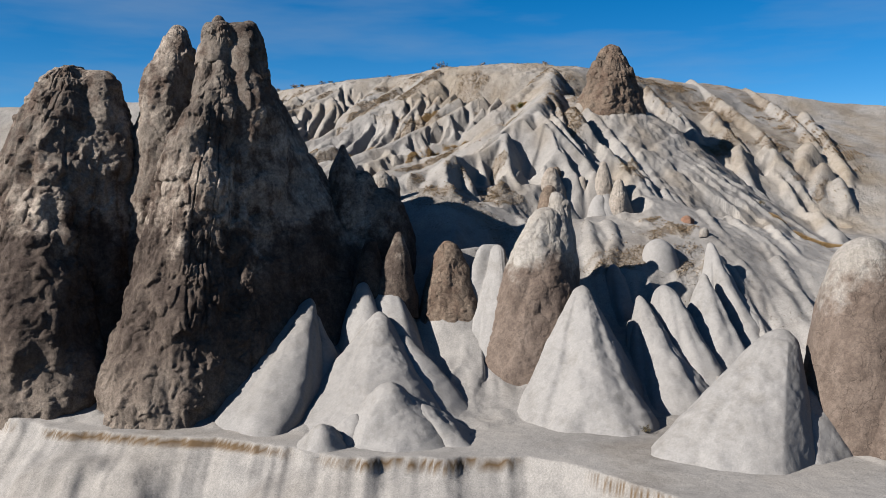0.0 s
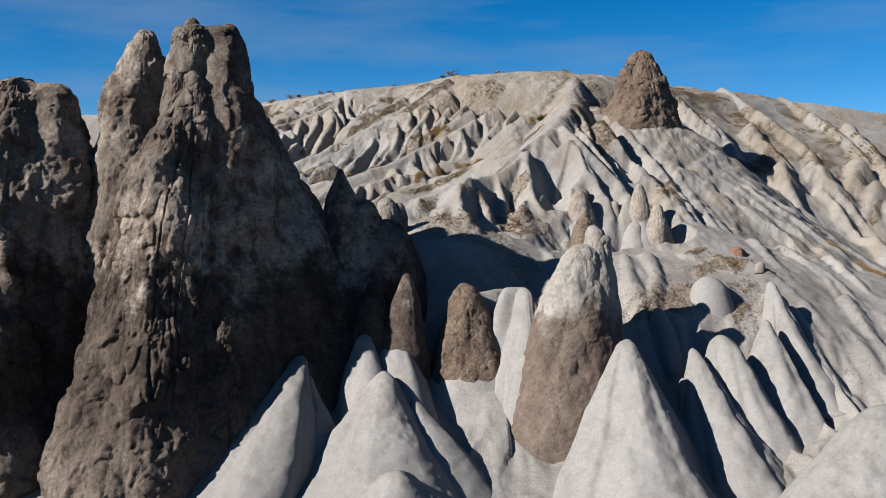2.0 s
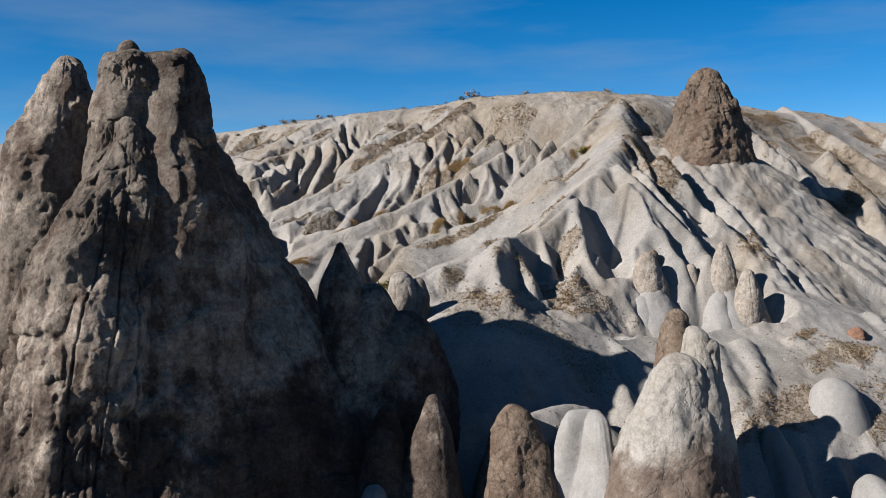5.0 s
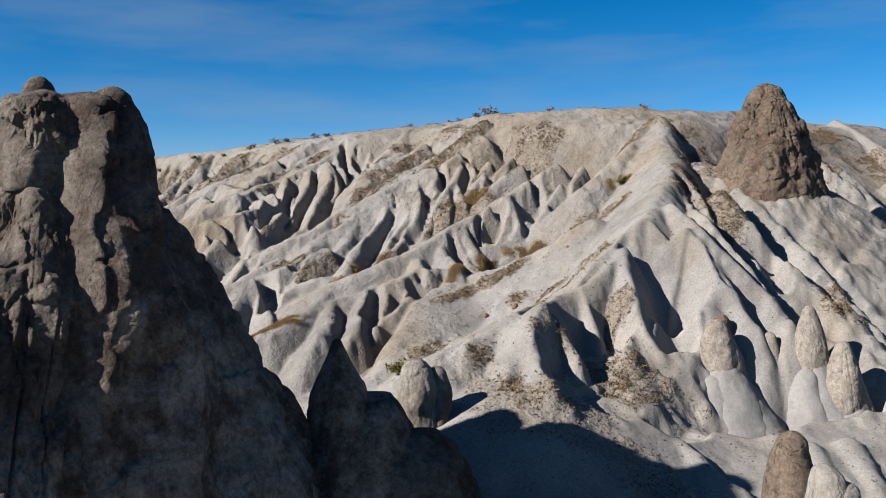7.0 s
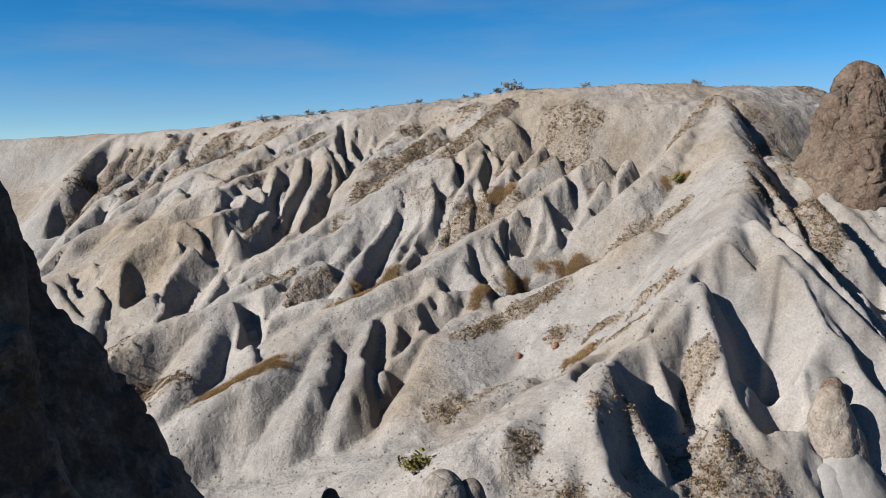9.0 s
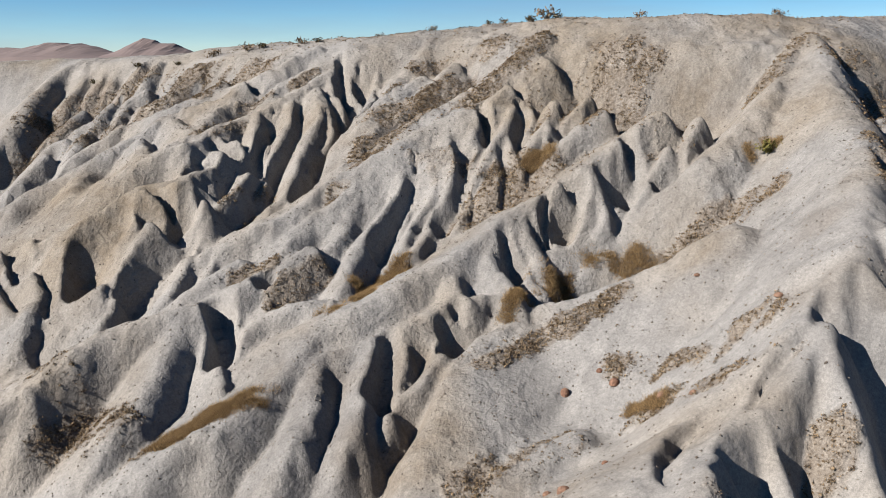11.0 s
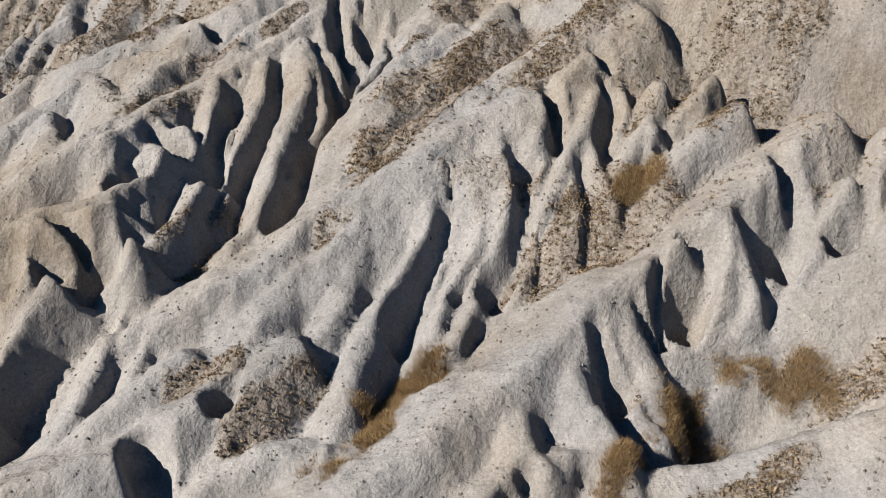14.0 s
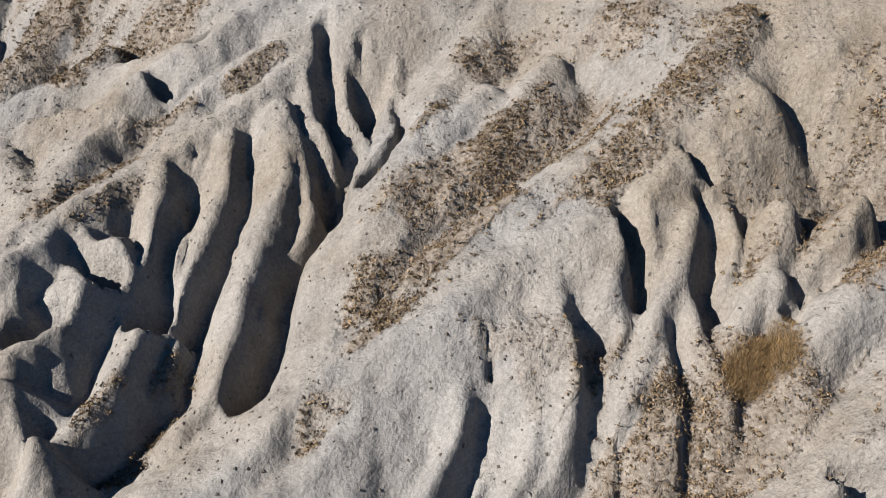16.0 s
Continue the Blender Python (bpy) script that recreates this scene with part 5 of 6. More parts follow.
# rills that run down the slope
su, sv = 0.66 * land.X - 0.75 * land.Y, 0.75 * land.X + 0.66 * land.Y
rill = np.exp(-(fbm(su * 0.55, sv * 0.07, 31.0, 3) / 0.16) ** 2)
rim = np.interp(land.X, [-60, -38, -27, -18, -5, 0, 6], [39.6, 40.4, 41.2, 41.8, 42.5, 42.8, 43.0])
rill = blurred(rill, 4)
land.Z -= 0.2 * rill * smooth_step(104, 116, land.Y) * smooth_step(0.0, 1.2, rim - land.Z)
clod = smooth_step(100, 114, land.Y) * smooth_step(172, 166, land.Y) * smooth_step(46, 40, np.abs(land.X))
bumps = fbm(land.X * 1.1, land.Y * 1.1, 5.0, 2)
lumpy = smooth_step(-0.5, 0.6, fbm(land.X * 0.14, land.Y * 0.14, 15.0, 3))
land.Z += clod * (0.02 + 0.07 * lumpy) * (bumps + 1.2 * np.maximum(fbm(land.X * 2.3, land.Y * 2.3, 8.0, 2), 0))
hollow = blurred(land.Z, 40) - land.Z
gx = np.gradient(land.Z, XS, axis=1)
gy = np.gradient(land.Z, YS, axis=0)
STEEP = np.hypot(gx, gy)
top = smooth_step(0.45, 0.2, STEEP) * smooth_step(1.6, 0.3, rim - land.Z)
GRASS, SCRUB, RUBBLE = (land.cover[k] for k in ("grass", "scrub", "rubble"))
GRASS = GRASS * smooth_step(2.6, 1.7, STEEP) * smooth_step(-0.6, 0.15, fbm(land.X * 0.7, land.Y * 0.7, 41.0, 3))
SCRUB = np.maximum(SCRUB * (0.3 + 0.7 * smooth_step(-0.3, 0.2, fbm(su * 0.7, sv * 0.1, 51.0, 3))) * smooth_step(2.6, 1.6, STEEP), 0.25 * top)
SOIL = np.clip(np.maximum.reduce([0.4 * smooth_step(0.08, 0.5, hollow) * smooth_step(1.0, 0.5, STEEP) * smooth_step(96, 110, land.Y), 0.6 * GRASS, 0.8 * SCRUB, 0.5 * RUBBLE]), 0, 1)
WARM = np.clip(smooth_step(112, 140, land.Y) * smooth_step(0, 4, np.maximum(land.Y - 131, -2 - land.X) + 3) * 0.4 + 0.5 * fbm(land.X * 0.22, land.Y * 0.22, 12.0, 3) + 0.4 * fbm(land.X * 0.06, land.Y * 0.06, 2.0, 3), 0, 1)
WARM = WARM * (0.35 + 0.65 * smooth_step(104, 122, land.Y))
CALM = np.maximum.reduce([smooth_step(116, 106, land.Y + 3 * fbm(land.X * 0.1, land.Y * 0.1, 71.0, 3)), smooth_step(-6, -2, land.X) * smooth_step(134, 129, land.Y + 2 * fbm(land.X * 0.2, land.Y * 0.2, 73.0, 3)), 0.4 * smooth_step(-0.35, 0.25, fbm(land.X * 0.16, land.Y * 0.16, 75.0, 3))]) * (1 - np.clip(1.5 * SOIL, 0, 1))
# unseen ground south of the ledge, coloured dark to cut bounced light
BOUNCE_CUT = smooth_step(50, 40, land.Y + 4 * fbm(land.X * 0.08, land.Y * 0.08, 81.0, 3))
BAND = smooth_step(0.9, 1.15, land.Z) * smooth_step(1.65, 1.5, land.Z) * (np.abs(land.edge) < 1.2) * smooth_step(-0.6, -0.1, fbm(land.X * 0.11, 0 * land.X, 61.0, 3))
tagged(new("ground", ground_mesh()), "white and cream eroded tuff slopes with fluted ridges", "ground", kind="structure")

# ---- rock towers ----
def blocks(x, y, z):
    """Nearest and second nearest distance to jittered cell points, and a number for the nearest cell."""
    ix, iy, iz = (np.floor(a).astype(np.int64) for a in (x, y, z))
    f1, f2, tag = np.full(x.shape, 9.0), np.full(x.shape, 9.0), np.zeros(x.shape)
    for a in (-1, 0, 1):
        for b in (-1, 0, 1):
            for c in (-1, 0, 1):
                jx, jy, jz = ix + a, iy + b, iz + c
                d = np.sqrt((jx + 0.5 + 0.42 * lattice(jx, jy, jz) - x) ** 2 + (jy + 0.5 + 0.42 * lattice(jx, jy, jz + 91) - y) ** 2 + (jz + 0.5 + 0.42 * lattice(jx, jy, jz + 173) - z) ** 2)
                near = d < f1
                f2 = np.where(near, f1, np.minimum(f2, d))
                tag = np.where(near, lattice(jx + 7, jy, jz), tag)
                f1 = np.minimum(f1, d)
    return f1, f2, tag


def rock_mesh(name, lobes, bottom, mat, parts=72, rings=70, rough=0.35, seed=0.0, scale=0.45, craggy=0.5, flute=0.0, under=0.0, keel=0.0, turn=-1.2):
    """A free-standing rock: the union of leaning cones (x, y, z of foot, radius; x, y, z of tip, radius at the tip; bulge), as rings round their common axis."""
    L = np.array(lobes, float)
    top = L[:, 6].max()
    main = L[np.argmax(L[:, 6])]
    h = bottom + (top - bottom) * (1 - (1 - np.linspace(0, 1, rings)) ** 1.25)
    th = np.linspace(0, 2 * np.pi, parts, endpoint=False)
    H, T = np.meshgrid(h, th, indexing="ij")
    f = np.clip((H - main[2]) / (main[6] - main[2]), 0, 1)
    ax, ay = main[0] + f * (main[4] - main[0]), main[1] + f * (main[5] - main[1])
    best = np.full(H.shape, 0.02)
    c, s = np.cos(T), np.sin(T)
    for fx, fy, fz, fr, tx, ty, tz, tr, bulge in L:
        g = (H - fz) / (tz - fz)
        ok = g <= 1.0
        gc = np.clip(g, 0, 1)
        cx, cy = fx + gc * (tx - fx) - ax, fy + gc * (ty - fy) - ay
        r = tr + (fr - tr) * (1 - gc ** bulge)
        cap = np.clip((1 - gc) * (tz - fz) / max(tr, 0.05), 0, 1)
        r = r * np.sqrt(1 - (1 - cap) ** 2) if tr > 0.05 else r
        b = c * cx + s * cy
        disc = r * r - (cx * cx + cy * cy) + b * b
        hit = np.where(ok & (disc > 0), b + np.sqrt(np.maximum(disc, 0)), 0.02)
        best = np.maximum(best, hit)
    # smooth the joins a little, round the ring
    for _ in range(2):
        best = 0.5 * best + 0.25 * np.roll(best, 1, 1) + 0.25 * np.roll(best, -1, 1)
    X, Y = ax + best * c, ay + best * s
    amp = rough * smooth_step(0, 1.2, best)
    broad = fbm(X * scale * 0.5, Y * scale * 0.5, H * scale * 0.28 + seed, 3, 0.5)
    chips = fbm(X * 0.75, Y * 0.75, H * 0.5 + seed, 5, 0.55)
    wander = 1.2 * fbm(X * 0.25, Y * 0.25, H * 0.12 + seed + 30, 3)
    sparse = smooth_step(-0.1, 0.5, fbm(X * 0.13, Y * 0.13, H * 0.06 + seed + 70, 2))
    fissure = sparse * np.exp(-(fbm(2.4 * c + seed + 0.12 * wander, 2.4 * s, H * 0.05 + seed + 9, 3, 0.5) / 0.06) ** 2)
    best = best + amp * (1.1 * broad + craggy * 0.4 * chips - 0.5 * craggy * fissure + 0.1)
    if craggy >= 0.5:
        wx, wy, wz = X + 0.8 * wander, Y + 0.8 * chips, H + 1.2 * wander
        for size, share in ((3.6, 0.36), (1.25, 0.34)):
            f1, f2, tag = blocks(wx / size + seed, wy / size, wz / (1.5 * size))
            joint = smooth_step(0.0, 0.16, f2 - f1)
            best = best + amp * craggy * share * (0.8 * tag * joint - 0.7 * f1 ** 2 - 0.35 * (1 - joint) + 0.2)
    if flute:
        ribs = fbm(0.8 * c + seed, 0.8 * s, H * 0.03, 2, 0.5)
        lumps = fbm(X * 0.17, Y * 0.17, H * 0.12 + seed, 2, 0.4)
        crest = 0.5 * (1 - np.abs(np.sin(2.0 * T + seed + 0.5 * fbm(H * 0.12, 0 * H, seed, 2)))) ** 1.5
        best = best * (0.9 + 0.2 * crest * smooth_step(0.2, 2.0, best))
        best = best - flute * smooth_step(0.3, 3.0, best) * (0.6 * np.exp(-(ribs / 0.16) ** 2) - 0.1 + 0.9 * lumps)
    if keel:
        best = best * (1 - 0.35 * keel + keel * np.maximum(np.cos(T - turn + 0.25 * broad), 0) ** 5)
    if under:
        best = best * (1 - under * smooth_step(2.6, 0.2, H - bottom))
    best = np.maximum(best, 0.02)
    X, Y = ax + best * c, ay + best * s
    Zz = H + amp * 0.4 * fbm(X * 0.9, Y * 0.9, H * 0.9 + seed + 4, 3)
    verts = np.stack([X, Y, Zz], -1).reshape(-1, 3)
    faces = []
    for i in range(rings - 1):
        for j in range(parts):
            k = (j + 1) % parts
            faces.append((i * parts + j, i * parts + k, (i + 1) * parts + k, (i + 1) * parts + j))
    verts = np.vstack([verts, verts[-parts:].mean(0), verts[:parts].mean(0)])
    e = len(verts) - 2
    for j in range(parts):
        k = (j + 1) % parts
        faces.append(((rings - 1) * parts + j, (rings - 1) * parts + k, e))
        faces.append((k, j, e + 1))
    me = bpy.data.meshes.new(name)
    me.from_pydata(verts.tolist(), [], faces)
    me.polygons.foreach_set("use_smooth", [True] * len(faces))
    me.materials.append(mat)
    return new(name, me)


def rock(name, lobes, bottom, mat, label, group="", own=None, piece="rib", lower=None, **kw):
    """A rock thing: the first own lobes are its body, each lobe past them a part of its own."""
    own = len(lobes) if own is None else own
    body = tagged(rock_mesh(name, lobes[:own], bottom, mat, **kw), label, "rock", group)
    fewer = dict(kw, parts=max(40, kw.get("parts", 72) // 2), rings=max(36, int(kw.get("rings", 70) * 0.7)))
    for k, lobe in enumerate(lobes[own:]):
        fewer["seed"] = kw.get("seed", 0) + 3.7 * (k + 1)
        calm = dict(fewer, craggy=0.12, scale=0.3, flute=0.0, keel=0.0) if lower else fewer
        rock_mesh(piece, [lobe], bottom, lower or mat, **calm).parent = body
    return body



BR, WH, PA, RE = MAT_BROWN, MAT_WHITE, MAT_PATCHY, MAT_RED
# x, y, z, radius at the foot; x, y, z, radius at the tip; bulge
def between(a, b, n):
    """n lobes that fill the wedge from lobe a to lobe b."""
    a, b = np.array(a, float), np.array(b, float)
    return [tuple(a + (b - a) * k / (n + 1)) for k in range(1, n + 1)]


NOSE, BACK = (-24.0, 80.9, 1, 7.4, -20.7, 88.0, 37.1, 0.8, 1.0), (-11.4, 94.6, 4, 8, -18.9, 92.6, 34.5, 0.5, 1.25)
tower = rock("fairy_chimney", [NOSE, *between(NOSE, BACK, 4), BACK, (-18.4, 88.4, 20, 4, -18.6, 88.2, 36.9, 0.6, 1.5), (-17.8, 81.8, 1, 2.9, -17.4, 82.5, 15.6, 0.3, 1.3)],
     1.6, BR, "tall brown tuff fairy chimney with a twin tip", parts=340, rings=330, rough=0.7, seed=3, craggy=0.8, own=7, piece="buttress", under=0.14)
for k, lobe in enumerate(((-21.4, 88.1, 33.6, 1.9, -21.1, 88.5, 37.7, 0.45, 1.2), (-18.4, 88.7, 32.6, 1.8, -18.3, 89.0, 37.3, 0.5, 1.5))):
    rock_mesh("knob", [lobe], lobe[2] - 0.6, BR, parts=60, rings=44, rough=0.35, seed=5.0 + 9 * k, craggy=0.7).parent = tower
rock("fairy_chimney", [(-27.5, 92, 3, 7, -25.9, 91.6, 37.4, 0.7, 2.0)], 2, BR, "slender brown tuff fairy chimney behind a taller one", parts=180, rings=240, rough=0.6, seed=11, craggy=0.8)
rock("fairy_chimney", [(-39.3, 86.5, 1, 7.6, -35.6, 90, 33.3, 2.0, 2.0), (-32.6, 88.0, 1, 5.0, -33.0, 90.4, 32.8, 1.6, 2.4), (-36.5, 82.5, 1, 6.4, -35.6, 84.5, 22, 1.2, 1.6)], 0.8, BR, "broad brown tuff fairy chimney with a domed pale top", parts=280, rings=260, rough=0.7, seed=21, craggy=0.8, own=2, piece="buttress", under=0.14)
rock("rock_pyramid", [(-10, 95.5, 8, 7.5, -10.25, 95.4, 26.0, 0.15, 0.85), (-8.4, 95.4, 8, 5.6, -8.4, 95.5, 23.3, 0.9, 1.5), (-6.2, 95, 8, 3.8, -6.3, 95.5, 21.6, 2.0, 3.0), (-12, 94, 8, 6, -13, 94.5, 24, 0.6, 1.0)],
     7, BR, "dark pointed tuff pyramid beside the tall chimney", parts=200, rings=150, rough=0.35, seed=31, craggy=0.7, own=2, piece="column")
rock("rock_pinnacle", [(-4.5, 89.6, 11, 2.2, -4.3, 90.2, 17.2, 0.3, 1.2)], 9, BR, "small dark tuff pinnacle on a white slope", rough=0.25, seed=41)
rock("rock_pinnacle", [(-7, 90, 10.5, 2.2, -7, 90.2, 16.6, 0.4, 1.2)], 9, BR, "small dark tuff pinnacle on a white slope", rough=0.25, seed=45)
rock("boulder", [(-6.6, 103.8, 19, 1.35, -6.8, 104.1, 23.6, 0.6, 2.0), (-5.7, 104.2, 19, 1.1, -5.6, 104.4, 23.1, 0.4, 1.8)], 18, PA, "rounded brown boulder standing on a pale slope", parts=90, rings=70, rough=0.45, seed=51, own=1, piece="slab")
rock("fairy_chimney", [(0.8, 90.6, 7, 3.3, 0.4, 91.6, 16.3, 0.6, 1.9), (2.0, 90.8, 7, 2.4, 1.6, 91.6, 13.8, 0.7, 2.0), (0.9, 90.4, 2, 2.0, 0.9, 90.6, 8, 1.8, 1.0)], 2, RE, "stout reddish-brown tuff chimney among white cones", parts=130, rings=110, rough=0.45, seed=61)
rock("fairy_chimney", [(7.9, 86.4, 2, 5.3, 9.9, 89.5, 19.6, 1.0, 1.6), (11.3, 88.6, 4, 2.1, 11.6, 90.0, 20.4, 0.7, 1.9), (9.9, 88.6, 12, 2.4, 10.9, 90.2, 21.1, 0.6, 1.5)], 1.5, MAT_CAPPED, "pale tuff chimney with a brown weathered front", parts=180, rings=170, rough=0.42, seed=71, own=1, piece="rib")
SM = dict(scale=0.22, craggy=0.15, flute=0.5, under=0.05, keel=0.38)
rock("rock_buttress", [(4.4, 85.4, 1.5, 4.4, 5.4, 91.6, 15.9, 0.9, 0.8), (3.1, 91.4, 8, 1.9, 3.2, 91.7, 15.9, 0.8, 2.4), (4.2, 91.2, 8, 1.9, 4.3, 91.7, 15.2, 1.0, 2.4), (1.4, 82, 1.2, 4.4, 1.6, 88, 6.0, 0.7, 0.95), (5.6, 83, 1.5, 3.0, 5.8, 88.6, 8.0, 0.5, 0.95)],
     1, WH, "white tuff buttress between two brown chimneys", parts=180, rings=110, rough=0.3, seed=87, own=3, piece="rib", **SM)
rock("boulder", [(21.5, 104.6, 13.0, 1.2, 21.5, 104.9, 16.8, 0.5, 2.4)], 11.5, WH, "smooth egg-shaped white boulder on the slope", "white boulders", parts=56, rings=40, rough=0.1, seed=211, scale=0.25, craggy=0.12)
rock("boulder", [(23.7, 99.8, 9.6, 2.4, 23.3, 100.5, 16.1, 1.1, 2.2)], 9, WH, "large rounded white boulder on the slope", "white boulders", parts=64, rings=44, rough=0.16, seed=221, scale=0.25, craggy=0.12)
rock("fairy_chimney", [(32.8, 70.5, 0, 5.2, 32.6, 71.5, 17.4, 1.8, 2.2), (33.2, 66.4, 0, 2.6, 33.4, 67.6, 8.6, 1.0, 2.2)], 0, MAT_CAPPED, "pale tuff chimney with a brown weathered face", parts=130, rings=110, rough=0.25, seed=151, own=1, piece="knob")
rock("tuff_cone", [(11.8, 78.4, 0, 8.6, 12.9, 85.6, 12.4, 0.6, 0.85), (15.6, 80.5, 0, 3.6, 14.1, 85.4, 10.2, 0.5, 1.1), (17.0, 81.0, 0, 2.0, 15.8, 85.0, 7.4, 0.4, 1.1), (8.6, 79.4, 0, 4.4, 8.7, 84.0, 5.6, 1.0, 1.1)],
     0.5, WH, "white tuff cone with grooved ribs down its side", parts=200, rings=120, rough=0.3, seed=81, own=1, piece="rib", **SM)
rock("tuff_cone", [(-15.8, 79.3, 1, 7.2, -12.3, 85.6, 11.2, 0.7, 1.1), (-11.0, 82.4, 1, 6.0, -11.9, 85.4, 9.8, 0.6, 0.85)], 1, WH, "smooth white tuff cone beside the tall chimney", parts=160, rings=100, rough=0.25, seed=91, own=1, piece="rib", **SM)
rock("tuff_cone", [(-6.2, 77, 1, 9.6, -5.9, 85.4, 10.0, 0.7, 0.9), (-1.2, 79.4, 1, 6.4, -3.6, 84.4, 8.0, 0.6, 0.9)], 1, WH, "broad smooth white tuff cone", parts=180, rings=100, rough=0.25, seed=101, own=1, piece="rib", **SM)
rock("tuff_cone", [(-3.8, 74.8, 0.4, 9.4, -4.1, 72.2, 6.0, 0.5, 0.85), (-8.0, 72.2, 0.4, 4.2, -6.8, 71.6, 3.6, 0.5, 0.9), (0.6, 72.6, 0.4, 5.6, -1.6, 72.0, 4.3, 0.5, 0.85)], 1.5, WH, "low white tuff cone at the ledge", parts=160, rings=80, rough=0.3, seed=111, own=1, piece="rib", **SM)
rock("tuff_cone", [(-9.2, 71.6, 0.2, 5.0, -9.1, 68.8, 3.5, 0.4, 0.85)], 1.4, WH, "low white tuff cone at the ledge", parts=100, rings=60, rough=0.25, seed=115, **SM)
rock("tuff_cone", [(-7.4, 85.4, 4, 4.6, -7.6, 88.6, 12.5, 0.5, 1.0), (-9.4, 85, 4, 3.2, -9.2, 87, 8.6, 0.4, 1.05)], 4.5, WH, "white tuff cone with a fluted flank", parts=90, rings=70, rough=0.22, seed=121, **SM)
rock("tuff_cone", [(-4.6, 86.0, 4, 4.8, -5.4, 90.0, 13.0, 0.6, 1.1)], 4.5, WH, "white tuff cone with a rounded top", parts=90, rings=70, rough=0.2, seed=131, **SM)
rock("tuff_cone", [(20.4, 82.5, 1, 6.4, 19.1, 90.0, 11.0, 0.4, 0.7), (18.4, 84, 1, 3.4, 18.0, 88.6, 8.8, 0.4, 0.8)], 1.0, WH, "leaning white tuff cone with a crooked tip", parts=120, rings=90, rough=0.35, seed=171, own=1, piece="rib", **SM)
rock("tuff_cone", [(22.8, 87.0, 1.5, 6.2, 21.8, 91.4, 11.9, 0.9, 0.85)], 1.2, WH, "slender white tuff cone in the shade", parts=90, rings=80, rough=0.3, seed=175, **SM)
rock("tuff_cone", [(25.6, 88, 1.5, 7.6, 26.6, 94.5, 12.8, 0.3, 0.62), (28.8, 89.0, 2, 5.0, 27.8, 94, 9.6, 0.5, 0.75)], 1.5, WH, "white tuff cone in a cluster of cones", "white cones in a cluster", parts=120, rings=90, rough=0.3, seed=181, own=1, piece="rib", **SM)
rock("tuff_cone", [(31.8, 88.6, 2, 6.0, 30.8, 93.6, 9.2, 0.6, 0.75)], 2, WH, "white tuff cone in a cluster of cones", "white cones in a cluster", parts=110, rings=80, rough=0.3, seed=191, **SM)
rock("tuff_cone", [(29.4, 95.4, 6, 6.4, 28.3, 98.3, 15.8, 0.35, 0.62)], 5.5, WH, "white tuff cone in a cluster of cones", "white cones in a cluster", parts=110, rings=80, rough=0.3, seed=201, **SM)
rock("tuff_cone", [(18.4, 95.4, 6, 4.8, 17.8, 97.0, 13.6, 0.4, 0.75)], 5, WH, "small white fluted tuff lump behind the cones", parts=100, rings=70, rough=0.35, seed=207, **SM)
rock("tuff_cone", [(20.6, 67.0, 0, 7.0, 26.4, 71.8, 10.2, 1.3, 1.05), (26.5, 66.5, 0, 4.6, 27.4, 70.6, 6.2, 0.9, 1.05)], 0, WH, "large smooth white tuff hump", parts=200, rings=110, rough=0.3, seed=141, own=1, piece="apron", scale=0.22, craggy=0.15, flute=0.25)
rock("rock_tower", [(24.4, 138, 32, 5.3, 24.8, 138.6, 43.4, 1.0, 1.2), (22.5, 137.6, 32, 3.6, 23.4, 138.2, 41.2, 0.6, 1.4), (26.7, 138, 32, 3.4, 25.9, 138.6, 41.6, 0.7, 1.4)], 31, RE, "lone reddish tuff tower on the hill's shoulder", parts=170, rings=140, rough=0.55, seed=161, own=1, piece="shoulder", craggy=0.8)
for x, y, z, r, tall, base, lab in ((13.3, 114.1, 24.4, 1.25, 3.2, 3.6, "thin"), (17.2, 115.2, 23.3, 1.1, 4.2, 2.6, "small"), (19.8, 115.0, 25.1, 1.1, 3.8, 3.2, "pointed"), (21.4, 113.2, 22.9, 1.6, 4.6, 3.2, "stout")):
    low = z - tall
    rock("rock_pinnacle", [(x + 0.1, y - 0.3, low - 0.8, 1.25 * r, x, y, z, 0.35, 1.7), (x - 0.5, y - 0.5, low - 1.6, 0.9 * r, x - 0.5, y - 0.3, z - 0.45 * tall, 0.3, 1.6),
                           (x + 0.3, y - 2.6, low - 6.5, 1.25 * base, x + 0.05, y - 0.3, low + 0.7, 0.7 * r, 0.95), (x + 1.9, y - 2.8, low - 6.5, base, x + 0.9, y - 1.0, low - 0.7, 0.8, 1.0), (x - 1.4, y - 3.2, low - 6.5, base, x - 0.6, y - 1.1, low - 0.2, 0.6, 0.95)],
         low - 8, MAT_PINNACLE, lab + " tan tuff pinnacle on a white fluted foot", "pinnacles on the slope", parts=120, rings=120, rough=0.3, seed=x * 7, own=2, piece="foot", craggy=0.5, lower=WH)
rock("rock_pinnacle", [(10.7, 92.6, 15, 1.9, 10.7, 93.1, 21.8, 0.5, 1.6)], 12, RE, "dark brown tuff pinnacle behind a pale chimney", parts=80, rings=70, rough=0.3, seed=75)

# ---- plant cover, stones ----
def plain_material(name, a, b, scale=3.0, rough=0.9):
    m, nt, sh = shader(name)
    isl = nt.nodes.new("ShaderNodeNewGeometry")
    fac = mix(nt, 0.6, noise_node(nt, isl.outputs["Position"], scale, 3, 0.6), isl.outputs["Random Per Island"])
    nt.links.new(ramp(nt, fac, (0.25, a), (0.75, b)), sh.inputs["Base Color"])
    sh.inputs["Roughness"].default_value = rough
    return m


